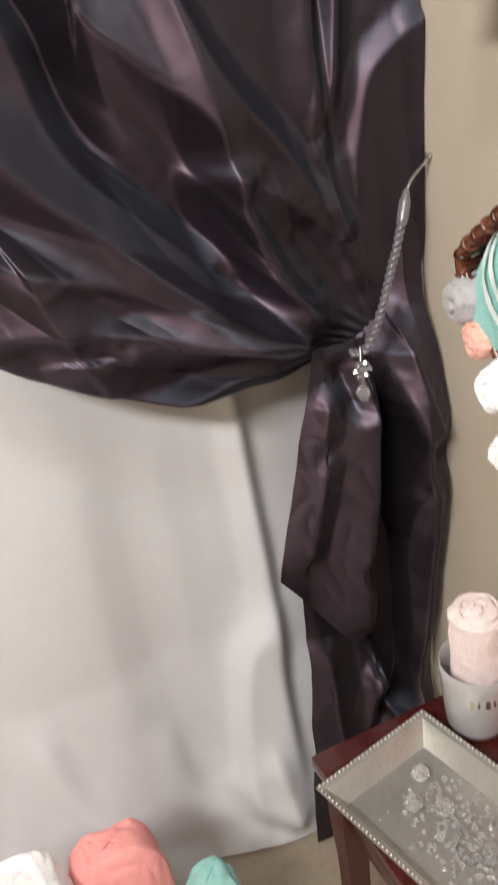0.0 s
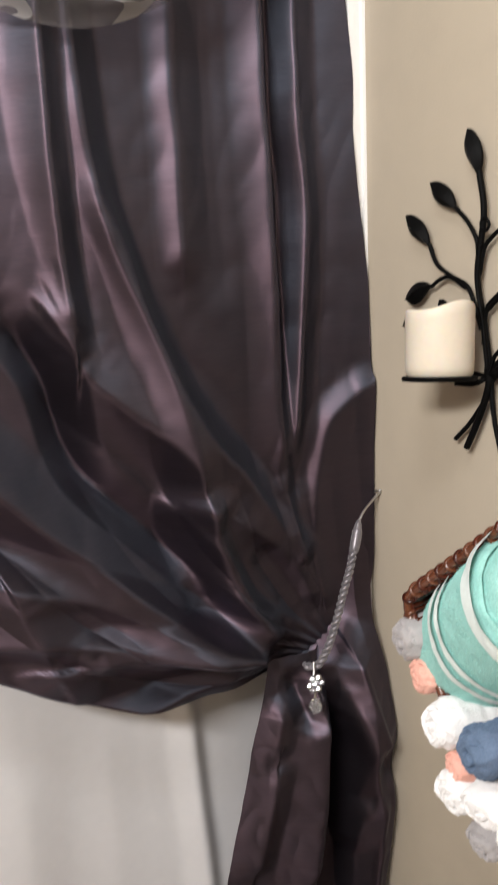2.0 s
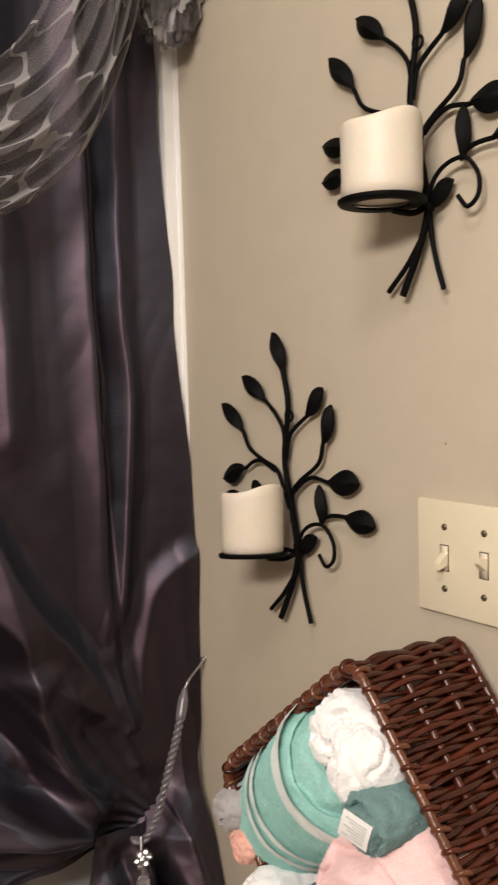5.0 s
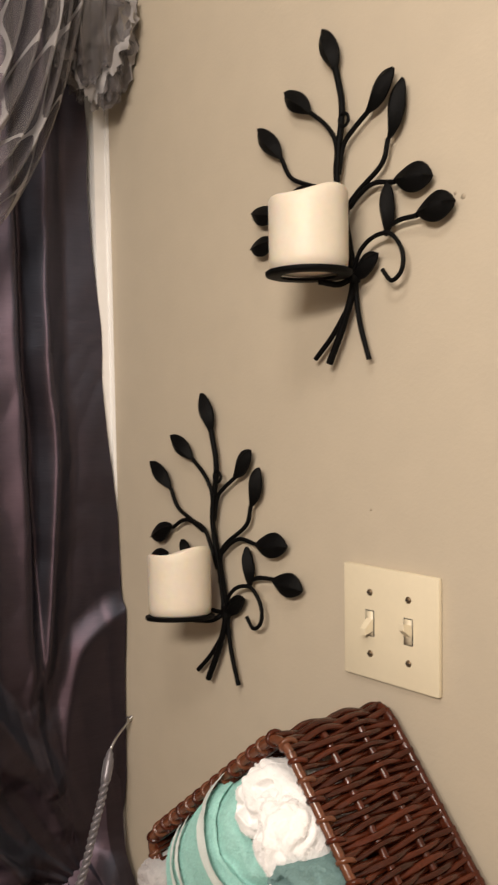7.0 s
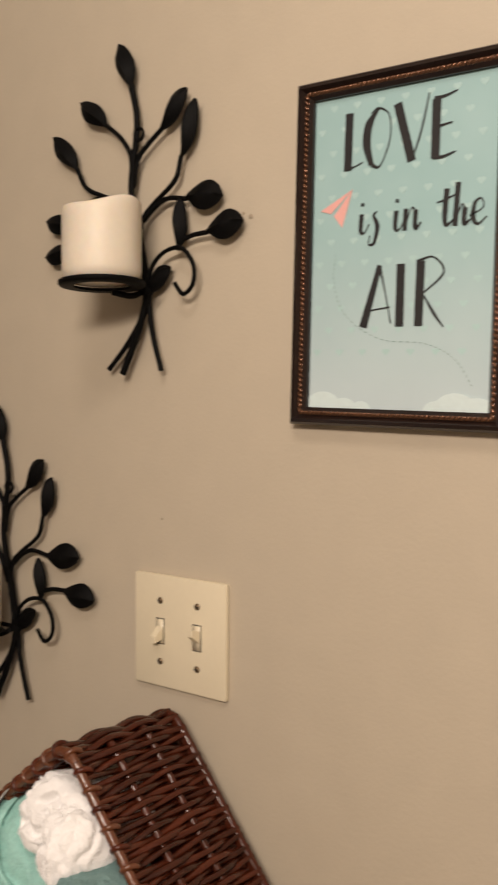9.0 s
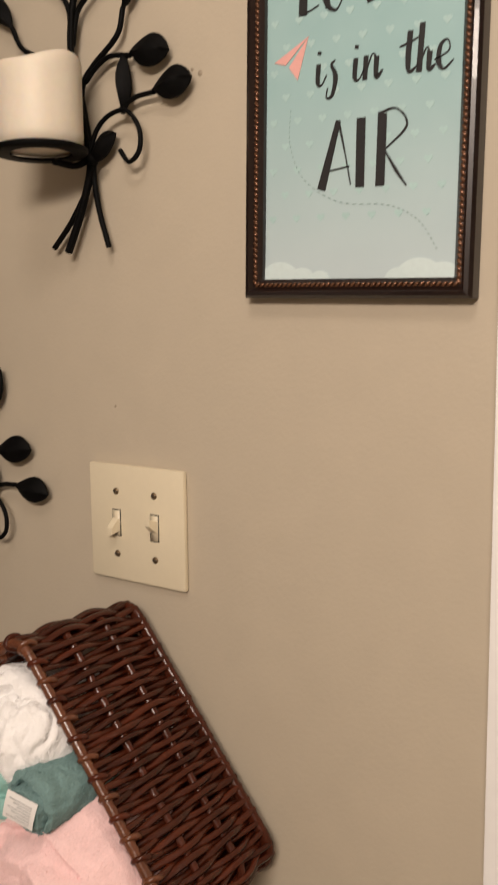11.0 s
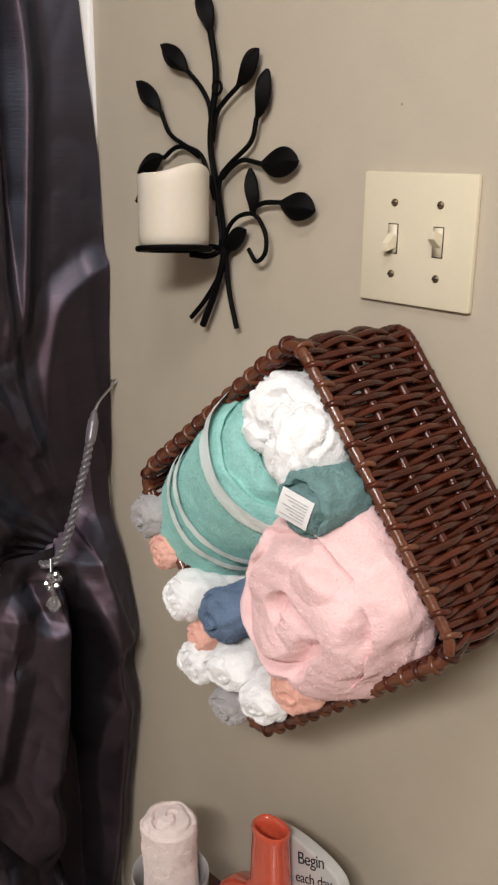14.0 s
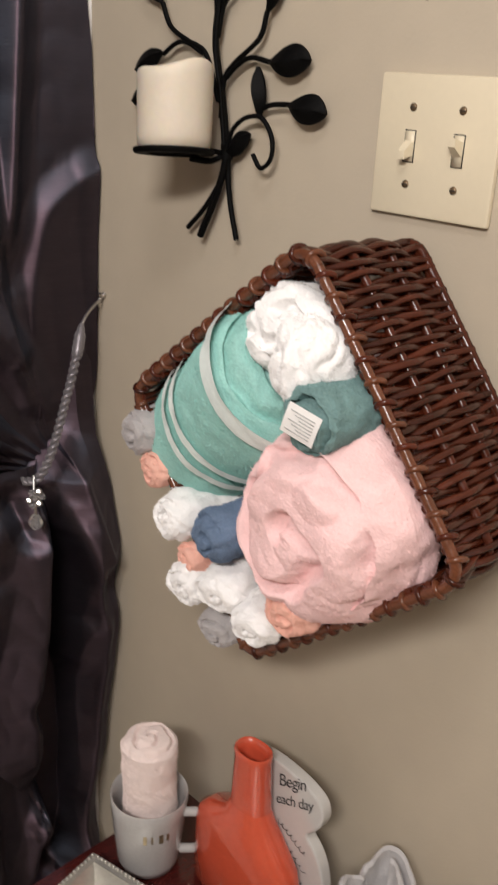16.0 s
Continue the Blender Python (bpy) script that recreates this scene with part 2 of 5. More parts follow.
# ---------------------------------------------------------------- mesh helpers
class Shape:
    """Vertices and faces gathered into one mesh."""

    def __init__(self):
        self.v, self.f, self.uv = [], [], []

    def grid(self, pts, closed_u=False, uvs=None):
        """pts[i][j]: a sheet of quads; closed_u joins the last row to the first."""
        n, m, o = len(pts), len(pts[0]), len(self.v)
        for row in pts:
            self.v.extend(tuple(float(c) for c in p) for p in row)
        if uvs is not None:
            for row in uvs:
                self.uv.extend(tuple(p) for p in row)
        for i in range(n if closed_u else n - 1):
            k = (i + 1) % n
            for j in range(m - 1):
                self.f.append((o + i * m + j, o + k * m + j, o + k * m + j + 1, o + i * m + j + 1))
        return self

    def tube(self, pts, r, sides=8, cap=True, flat=1.0):
        """A round rod along pts; r: one radius or one a point."""
        pts = [Vector(p) for p in pts]
        rr = r if hasattr(r, "__len__") else [r] * len(pts)
        up, rings = None, []
        for i, p in enumerate(pts):
            d = (pts[min(i + 1, len(pts) - 1)] - pts[max(i - 1, 0)]).normalized()
            if up is None:
                up = d.orthogonal().normalized()
            up = (up - d * up.dot(d)).normalized()
            side = d.cross(up)
            rings.append([p + rr[i] * (math.cos(a) * up + flat * math.sin(a) * side) for a in (2 * math.pi * k / sides for k in range(sides))])
        o, m = len(self.v), sides
        for ring in rings:
            self.v.extend(tuple(q) for q in ring)
        for i in range(len(rings) - 1):
            for k in range(m):
                self.f.append((o + i * m + k, o + i * m + (k + 1) % m, o + (i + 1) * m + (k + 1) % m, o + (i + 1) * m + k))
        if cap:
            self.f.append(tuple(o + k for k in reversed(range(m))))
            self.f.append(tuple(o + (len(rings) - 1) * m + k for k in range(m)))
        return self

    def box(self, lo, hi):
        o = len(self.v)
        for x in (lo[0], hi[0]):
            for y in (lo[1], hi[1]):
                for z in (lo[2], hi[2]):
                    self.v.append((x, y, z))
        for q in ((0, 1, 3, 2), (4, 6, 7, 5), (0, 4, 5, 1), (2, 3, 7, 6), (0, 2, 6, 4), (1, 5, 7, 3)):
            self.f.append(tuple(o + k for k in q))
        return self

    def lathe(self, profile, centre=(0, 0, 0), sides=48, squash=1.0):
        """Turned form about z: profile of (radius, height)."""
        c = Vector(centre)
        return self.grid([[c + Vector((r * math.cos(a), squash * r * math.sin(a), h)) for r, h in profile]
                          for a in (2 * math.pi * k / sides for k in range(sides))], closed_u=True)

    def prism(self, outline, x0, x1):
        """A flat outline of (y, z) given thickness from x0 to x1."""
        o, n = len(self.v), len(outline)
        for x in (x0, x1):
            self.v.extend((x, a, b) for a, b in outline)
        self.f.append(tuple(o + k for k in range(n)))
        self.f.append(tuple(o + n + k for k in reversed(range(n))))
        for k in range(n):
            q = (k + 1) % n
            self.f.append((o + k, o + n + k, o + n + q, o + q))
        return self

    def mesh(self, name, mat, smooth=True, bevel=0.0):
        me = bpy.data.meshes.new(name)
        me.from_pydata(self.v, [], self.f)
        if self.uv:
            layer = me.uv_layers.new(name="UVMap")
            for loop in me.loops:
                layer.data[loop.index].uv = self.uv[loop.vertex_index]
        for mt in (mat if isinstance(mat, (list, tuple)) else [mat]):
            me.materials.append(mt)
        bm = bmesh.new()
        bm.from_mesh(me)
        if bevel:
            bmesh.ops.bevel(bm, geom=bm.edges[:], offset=bevel, segments=2, affect="EDGES", profile=0.6)
        bmesh.ops.recalc_face_normals(bm, faces=bm.faces[:])
        for e in bm.edges:
            if len(e.link_faces) == 2 and e.calc_face_angle(0.0) > 1.0:
                e.smooth = False
        bm.to_mesh(me)
        bm.free()
        for p in me.polygons:
            p.use_smooth = smooth
        return me


def part(name, shape, mat, parent=None, label="", smooth=True, bevel=0.0):
    ob = new(name, shape.mesh(name, mat, smooth, bevel))
    if parent is not None:
        ob.parent = parent
    return tagged(ob, label)


def thing(name, label, category, at=(0, 0, 0), group=""):
    ob = new(name)
    ob.location = at
    ob.empty_display_size = 0.05
    return tagged(ob, label, category, group)


def structure(name, shape, mat, label, category, bevel=0.0):
    ob = new(name, shape.mesh(name, mat, bevel > 0, bevel))
    return tagged(ob, label, category, kind="structure")


def curve(ctrl, n=24):
    """A smooth line through control points (Catmull-Rom)."""
    c = [Vector(p) for p in ctrl]
    c = [2 * c[0] - c[1], *c, 2 * c[-1] - c[-2]]
    out = []
    for k in range(len(c) - 3):
        a, b, d, e = c[k:k + 4]
        for i in range(n):
            t = i / n
            out.append(0.5 * (2 * b + (d - a) * t + (2 * a - 5 * b + 4 * d - e) * t * t + (3 * b - a - 3 * d + e) * t ** 3))
    return out + [c[-2]]


def nz(x, y=0.0, z=0.0):
    return noise.noise(Vector((x, y, z)))


def ridged(x, y, z=0.0):
    return 1 - 2 * abs(noise.noise(Vector((x, y, z))))


# ---------------------------------------------------------------- the room
CUR = 0.44          # depth of the curtain line
structure("floor", Shape().box((-1.8, -1.7, -0.05), (0.12, 1.3, 0.0)), FLOOR, "beige vinyl bathroom floor", "floor")
structure("ceiling", Shape().box((-1.8, -1.7, 2.44), (0.12, 1.3, 2.5)), CEILING, "plain off-white painted ceiling", "ceiling")
structure("wall_east", Shape().box((0.0, -0.372, 0.0), (0.12, 0.432, 2.44)), PAINT, "beige painted wall with a slight orange-peel texture", "wall")
structure("wall_east_over_door", Shape().box((0.0, -1.18, 2.04), (0.12, -0.372, 2.44)), PAINT, "beige painted wall above the door", "wall")
structure("wall_east_south", Shape().box((0.0, -1.7, 0.0), (0.12, -1.18, 2.44)), PAINT, "beige painted wall beside the door", "wall")
structure("wall_west", Shape().box((-1.9, -1.7, 0.0), (-1.8, 1.3, 2.44)), PAINT, "beige painted wall", "wall")
structure("wall_south", Shape().box((-1.8, -1.8, 0.0), (0.12, -1.7, 2.44)), PAINT, "beige painted wall", "wall")
structure("wall_north", Shape().box((-1.8, 1.3, 0.0), (0.12, 1.4, 2.44)), SURROUND, "white tub surround wall", "wall")
structure("surround_trim", Shape().box((-0.020, 0.437, 0.0), (-0.0005, 0.470, 2.44)), WHITE_PAINT, "white trim board where the surround meets the wall", "trim", bevel=0.004)
structure("surround_east", Shape().box((-0.004, 0.4325, 0.0), (0.12, 1.3, 2.44)), SURROUND, "white tub surround panel meeting the beige wall", "wall", bevel=0.003)
door = thing("door_1", "white painted door in its casing, shut", "door", (0.0, -0.78, 0.0))
door["kind"] = "structure"
part("leaf", Shape().box((0.03, -0.35, 0.01), (0.065, 0.35, 2.02)), WHITE_PAINT, door, bevel=0.003)
part("casing", Shape().box((-0.016, 0.355, 0.0), (0.0, 0.415, 2.09)), WHITE_PAINT, door, bevel=0.004)
part("casing", Shape().box((-0.016, -0.415, 0.0), (0.0, -0.355, 2.09)), WHITE_PAINT, door, bevel=0.004)
part("casing", Shape().box((-0.016, -0.355, 2.03), (0.0, 0.355, 2.09)), WHITE_PAINT, door, bevel=0.004)
part("jamb", Shape().box((0.0, 0.352, 0.0), (0.12, 0.408, 2.03)), WHITE_PAINT, door, smooth=False)
part("jamb", Shape().box((0.0, -0.408, 0.0), (0.12, -0.352, 2.03)), WHITE_PAINT, door, smooth=False)


# ---------------------------------------------------------------- curtain, liner, scarf, cord
def base_depth(x):
    """The curtain line seen from above: it swings out from the wall towards the room."""
    return np.interp(x, [-1.1, -0.5, -0.4, -0.28, -0.16, -0.09, -0.03, 0.0], [0.388, 0.402, 0.417, 0.428, 0.441, 0.448, 0.437, 0.430])


def crease(X, Z, line, h, wl, wr):
    """A fold along a line of (x, z): height h, falling off over wl on its left and wr on its right."""
    pts = [p.xy for p in curve([(x, z, 0) for x, z in line], 6)]
    total = np.zeros(X.shape)
    last = len(pts) - 1
    for i, (p, q) in enumerate(zip(pts[:-1], pts[1:])):
        dx, dz = q[0] - p[0], q[1] - p[1]
        k = np.clip(((X - p[0]) * dx + (Z - p[1]) * dz) / (dx * dx + dz * dz + 1e-12), 0, 1)
        ex, ez = X - p[0] - k * dx, Z - p[1] - k * dz
        prog = (i + k) / last
        ends = np.clip(prog / 0.22, 0, 1) if line[0][1] < 1.9 else 1.0
        ends = ends * np.clip((1 - prog) / 0.22, 0, 1)
        w = np.where(dx * ez - dz * ex > 0, wr, wl)
        d = np.sqrt(ex * ex + ez * ez + 0.004 ** 2) - 0.004
        total = np.maximum(total, ends * ends * (3 - 2 * ends) * np.clip(1 - d / (2.1 * w), 0, 1) ** 1.35)
    return h * total


def relax(a, times):
    """Soften a height field, as cloth rounds its own creases."""
    for _ in range(times):
        p = np.pad(a, 1, mode="edge")
        a = (4 * a + 2 * (p[:-2, 1:-1] + p[2:, 1:-1] + p[1:-1, :-2] + p[1:-1, 2:]) + p[:-2, :-2] + p[:-2, 2:] + p[2:, :-2] + p[2:, 2:]) / 16
    return a


def sharpen(a, k):
    """Press the folds of a height field into crisp edges, as stiff taffeta takes them."""
    return a + k * (a - relax(a, 24))


# the folds of the panel above the tie: line from top to tie, height towards the room, widths
FOLDS = [
    ([(-0.402, 1.99), (-0.402, 1.53), (-0.396, 1.36), (-0.385, 1.24)], 0.026, 0.032, 0.010),
    ([(-0.47, 1.34), (-0.416, 1.245), (-0.383, 1.14), (-0.303, 1.05), (-0.217, 0.94)], -0.026, 0.011, 0.012),
    ([(-0.375, 1.99), (-0.359, 1.47), (-0.294, 1.26), (-0.246, 1.16), (-0.178, 1.077), (-0.09, 0.94)], 0.026, 0.028, 0.014),
    ([(-0.255, 1.99), (-0.250, 1.47), (-0.249, 1.315)], 0.011, 0.010, 0.016),
    ([(-0.200, 1.99), (-0.195, 1.50), (-0.190, 1.25)], -0.005, 0.020, 0.020),
    ([(-0.142, 1.99), (-0.141, 1.59), (-0.134, 1.413), (-0.130, 1.277), (-0.133, 1.137), (-0.131, 1.075)], 0.014, 0.013, 0.006),
    ([(-0.116, 1.99), (-0.119, 1.56), (-0.112, 1.43), (-0.112, 1.30), (-0.121, 1.13)], -0.007, 0.008, 0.008),
    ([(-0.088, 1.99), (-0.096, 1.565), (-0.087, 1.439), (-0.091, 1.329), (-0.108, 1.148), (-0.131, 1.075)], 0.015, 0.009, 0.013),
    ([(-0.062, 1.99), (-0.062, 1.50), (-0.058, 1.30), (-0.078, 1.15)], -0.003, 0.014, 0.012),
    ([(-0.131, 1.10), (-0.120, 1.03), (-0.105, 0.960)], 0.008, 0.007, 0.010),
    ([(-0.352, 1.457), (-0.324, 1.370), (-0.305, 1.287), (-0.269, 1.158), (-0.258, 1.075)], 0.010, 0.011, 0.010),
    ([(-0.385, 1.138), (-0.348, 1.092), (-0.302, 1.049), (-0.247, 0.989), (-0.150, 0.880)], 0.011, 0.009, 0.014),
    ([(-0.259, 1.110), (-0.244, 1.044), (-0.213, 0.970), (-0.180, 0.922), (-0.105, 0.860)], 0.011, 0.013, 0.008),
    ([(-0.285, 1.080), (-0.258, 1.078), (-0.221, 1.076)], 0.006, 0.010, 0.010),
    ([(0.0, 1.20), (-0.018, 1.182), (-0.058, 1.144), (-0.075, 1.084), (-0.084, 1.004), (-0.081, 0.890)], 0.0085, 0.010, 0.032),
    ([(-0.105, 1.08), (-0.095, 0.985), (-0.072, 0.885)], 0.004, 0.010, 0.016),
    ([(-0.392, 1.31), (-0.376, 1.245), (-0.272, 1.14), (-0.252, 1.063), (-0.230, 0.986), (-0.174, 0.907), (-0.10, 0.855)], 0.028, 0.018, 0.034),
    ([(-0.62, 1.33), (-0.509, 1.174), (-0.404, 1.056), (-0.254, 0.922), (-0.11, 0.850)], 0.030, 0.016, 0.022),
    ([(-0.60, 1.10), (-0.526, 1.068), (-0.484, 1.041), (-0.379, 0.990), (-0.246, 0.912), (-0.11, 0.845)], 0.018, 0.030, 0.016),
    ([(-0.484, 1.038), (-0.431, 0.906)], 0.014, 0.016, 0.030),
    ([(-0.442, 0.931), (-0.352, 0.926), (-0.238, 0.901), (-0.16, 0.865)], 0.020, 0.030, 0.016),
    ([(-0.30, 0.975), (-0.21, 0.905), (-0.14, 0.868)], -0.012, 0.012, 0.016),
    ([(-0.36, 0.885), (-0.26, 0.866), (-0.17, 0.850)], -0.005, 0.012, 0.012),
    ([(-0.238, 1.079), (-0.131, 0.984), (-0.080, 0.885)], 0.012, 0.022, 0.018),
    ([(-0.185, 1.03), (-0.125, 0.945), (-0.090, 0.880)], -0.008, 0.012, 0.012),
    ([(-0.52, 1.99), (-0.52, 1.50), (-0.60, 1.25)], -0.014, 0.030, 0.020),
    ([(-0.62, 1.99), (-0.64, 1.50), (-0.70, 1.25)], 0.025, 0.040, 0.020),
    ([(-0.75, 1.99), (-0.78, 1.50)], -0.025, 0.040, 0.020),
    ([(-0.58, 0.985), (-0.45, 0.968), (-0.33, 0.932), (-0.20, 0.880)], 0.010, 0.010, 0.014),
    ([(-0.50, 0.845), (-0.38, 0.842), (-0.27, 0.848), (-0.18, 0.850)], 0.012, 0.014, 0.010),
]


def upper_panel():
    """The panel from the rod down to the gather, its lines running together into the tie."""
    n, m = 460, 300
    s, t = np.meshgrid(np.linspace(0, 1, n + 1), np.linspace(0, 1, m + 1), indexing="ij")
    S = [0.0, 0.11, 0.23, 0.38, 0.55, 0.75, 1.0]
    P = [[np.interp(s, S, v) for v in pair] for pair in (
        ([-0.034, -0.120, -0.24, -0.39, -0.56, -0.75, -1.00], [1.99] * 7),
        ([-0.036, -0.118, -0.235, -0.395, -0.56, -0.70, -0.84], [1.50, 1.40, 1.36, 1.30, 1.28, 1.26, 1.26]),
        ([0.040, -0.12, -0.225, -0.36, -0.47, -0.54, -0.55], [1.06, 1.02, 1.03, 1.04, 0.99, 0.90, 0.752]),
        ([-0.025, -0.065, -0.080, -0.092, -0.110, -0.125, -0.145], [0.860, 0.868, 0.866, 0.860, 0.852, 0.845, 0.838]))]
    x, z = ((1 - t) ** 3 * P[0][k] + 3 * (1 - t) ** 2 * t * P[1][k] + 3 * (1 - t) * t * t * P[2][k] + t ** 3 * P[3][k] for k in (0, 1))
    y = base_depth(x)
    for line, h, wl, wr in FOLDS:
        low, wide = (1.75, 1.15) if line[0][1] < 1.12 else (1.3, 1.2)
        y = y - crease(x, z, line, low * h, wide * wl, wide * wr)
    # narrow pleats that gather towards the tie
    pleat = np.abs(np.sin(math.pi * (8.5 * s + 0.9 * np.sin(3.1 * s + 1.2 * t) + 0.15 * np.sin(17 * s))))
    y = y - 0.005 * np.clip((t - 0.42) / 0.35, 0, 1) * np.clip((1 - t) / 0.08, 0, 1) * (pleat ** 0.7 - 0.6) * np.interp(s, [0, 0.12, 0.3, 1], [0.3, 0.6, 1, 1])
    y = relax(sharpen(y, 0.35), 1)
    y = y - 0.010 * np.clip((1.5 - z) / 0.4, 0, 1) * np.exp(-(x / 0.05) ** 2)
    # the ends of all lines draw in under the tie
    tuck = np.exp(-(np.hypot(x + 0.095, z - 0.855) / 0.05) ** 2)
    y = y * (1 - tuck) + 0.425 * tuck + tuck * 0.002 * np.sin(s * 2 * math.pi * 9)
    rows = []
    for i in range(n + 1):
        row = []
        for j in range(m + 1):
            a, b, c, u = x[i, j], y[i, j], z[i, j], t[i, j]
            fade = 1 - u ** 5
            b -= fade * (0.0030 * nz(a * 8, c * 2.2, 1.0) - 0.0007 * ridged(a * 12 + c * 3, c * 4, 5.0) - 0.0007 * ridged(a * 26 - c * 9, c * 15, 9.0))
            if s[i, j] > 0.988:
                b += 0.004 * (s[i, j] - 0.988) / 0.012
            edge = 0.006 * nz(c * 8, 2.0) * (1 - min(1, s[i, j] * 12))
            row.append((min(a + edge + 0.002 * nz(c * 14, a * 20, 4.0), -0.004), b, c + 0.004 * nz(a * 14, 7.0) * s[i, j]))
        rows.append(row)
    return Shape().grid(rows)


TAIL_FOLDS = [
    ([(-0.092, 0.862), (-0.070, 0.768), (-0.048, 0.678), (-0.035, 0.611), (-0.034, 0.488), (-0.050, 0.27), (-0.060, 0.05)], 0.024, 0.013, 0.014),
    ([(-0.066, 0.877), (-0.048, 0.78), (-0.022, 0.70)], 0.024, 0.016, 0.022),
    ([(-0.085, 0.80), (-0.090, 0.66), (-0.085, 0.45), (-0.095, 0.10)], -0.030, 0.020, 0.012),
    ([(-0.014, 0.70), (-0.012, 0.55), (-0.018, 0.30)], 0.010, 0.010, 0.010),
    ([(-0.048, 0.64), (-0.066, 0.555)], 0.010, 0.008, 0.012),
    ([(-0.200, 0.46), (-0.195, 0.30), (-0.20, 0.10)], 0.018, 0.020, 0.018),
    ([(-0.120, 0.38), (-0.150, 0.26), (-0.185, 0.19)], 0.024, 0.030, 0.016),
    ([(-0.125, 0.36), (-0.100, 0.285), (-0.085, 0.20)], 0.020, 0.010, 0.022),
    ([(-0.060, 0.36), (-0.100, 0.25), (-0.190, 0.215)], -0.016, 0.014, 0.020),
    ([(-0.010, 0.25), (-0.09, 0.20), (-0.18, 0.20)], 0.018, 0.020, 0.016),
]


def tail_panel():
    """The cloth below the tie, spreading and falling to the floor."""
    n, m = 190, 260
    Z = [0.02, 0.15, 0.30, 0.45, 0.60, 0.72, 0.80, 0.875, 1.03]
    XL = [-0.235, -0.232, -0.224, -0.218, -0.208, -0.182, -0.160, -0.138, -0.110]
    XR = [-0.050, -0.034, -0.016, -0.008, -0.003, -0.003, -0.006, -0.016, -0.010]
    rows = []
    s, t = np.meshgrid(np.linspace(0, 1, n + 1), np.linspace(0, 1, m + 1), indexing="ij")
    z = 0.015 + (0.86 + 0.15 * s ** 1.5) * (1 - t)
    x = np.interp(z, Z, XL) + (np.interp(z, Z, XR) - np.interp(z, Z, XL)) * s
    y = 0.430 - 0.034 * np.exp(-((z - 0.72) / 0.16) ** 2) * s - 0.012 * np.minimum(1, t * 5)
    for line, h, wl, wr in TAIL_FOLDS:
        y = y - crease(x, z, line, 1.7 * h, 1.1 * wl, 1.1 * wr)
    y = relax(sharpen(y, 0.35), 1)
    for i in range(n + 1):
        row = []
        for j in range(m + 1):
            a, b, c, k = x[i, j], y[i, j], z[i, j], min(1, 4 * t[i, j])
            b -= k * (0.006 * nz(a * 12, c * 4, 7.0) - 0.0015 * ridged(a * 18 + c * 6, c * 8, 3.0) - 0.0010 * ridged(a * 45, c * 24, 6.0))
            b = min(b, 0.436) + 0.034 * min(1, max(0, (c - 0.835) / 0.06)) * min(1, max(0, (-0.035 - a) / 0.04))
            row.append((min(a + 0.005 * nz(c * 9, s[i, j] * 3, 1.0), -0.007), b, c))
        rows.append(row)
    return Shape().grid(rows)


FLAP_FOLDS = [
    ([(-0.112, 0.83), (-0.110, 0.74), (-0.128, 0.62), (-0.140, 0.50), (-0.128, 0.39)], 0.024, 0.030, 0.022),
    ([(-0.140, 0.83), (-0.125, 0.77)], -0.012, 0.010, 0.010),
    ([(-0.178, 0.74), (-0.165, 0.80)], 0.008, 0.010, 0.010),
    ([(-0.215, 0.56), (-0.170, 0.74)], 0.010, 0.010, 0.018),
    ([(-0.120, 0.545), (-0.105, 0.520)], -0.014, 0.012, 0.012),
    ([(-0.080, 0.80), (-0.088, 0.60), (-0.095, 0.45)], -0.016, 0.012, 0.012),
]


def front_flap():
    """A doubled corner of the panel that falls over the tail, with a slanting lower edge."""
    n, m = 130, 180
    s, t = np.meshgrid(np.linspace(0, 1, n + 1), np.linspace(0, 1, m + 1), indexing="ij")
    bottom = np.interp(s, [0, 0.62, 1.0], [0.556, 0.405, 0.488])
    xb = np.interp(s, [0, 0.62, 1.0], [-0.250, -0.150, -0.098])
    z = 0.856 + (bottom - 0.856) * t
    xt = -0.166 + 0.088 * s
    x = xt + (xb - xt) * t ** 0.8
    y = 0.405 - 0.006 * np.sin(math.pi * s) + 0.022 * np.clip((s - 0.75) / 0.25, 0, 1) + 0.012 * (1 - np.minimum(1, t * 7))
    for line, h, wl, wr in FLAP_FOLDS:
        y = y - crease(x, z, line, 1.6 * h, 1.1 * wl, 1.1 * wr)
    y = relax(sharpen(y, 0.35), 1)
    rows = []
    for i in range(n + 1):
        row = []
        for j in range(m + 1):
            a, b, c = x[i, j], y[i, j], z[i, j]
            b -= 0.004 * nz(a * 12, c * 5, 21.0) - 0.0012 * ridged(a * 18 + c * 9, c * 10, 8.0) - 0.0009 * ridged(a * 45, c * 26, 5.0)
            row.append((a + 0.004 * nz(c * 9, s[i, j] * 2, 13.0), b, c))
        rows.append(row)
    return Shape().grid(rows)


curtain = thing("shower_curtain", "dark plum-grey taffeta curtain tied back in deep folds", "curtain", (0, 0, 0))
part("upper_panel", upper_panel(), TAFFETA, curtain)
part("tail", tail_panel(), TAFFETA, curtain)
part("front_flap", front_flap(), TAFFETA, curtain)


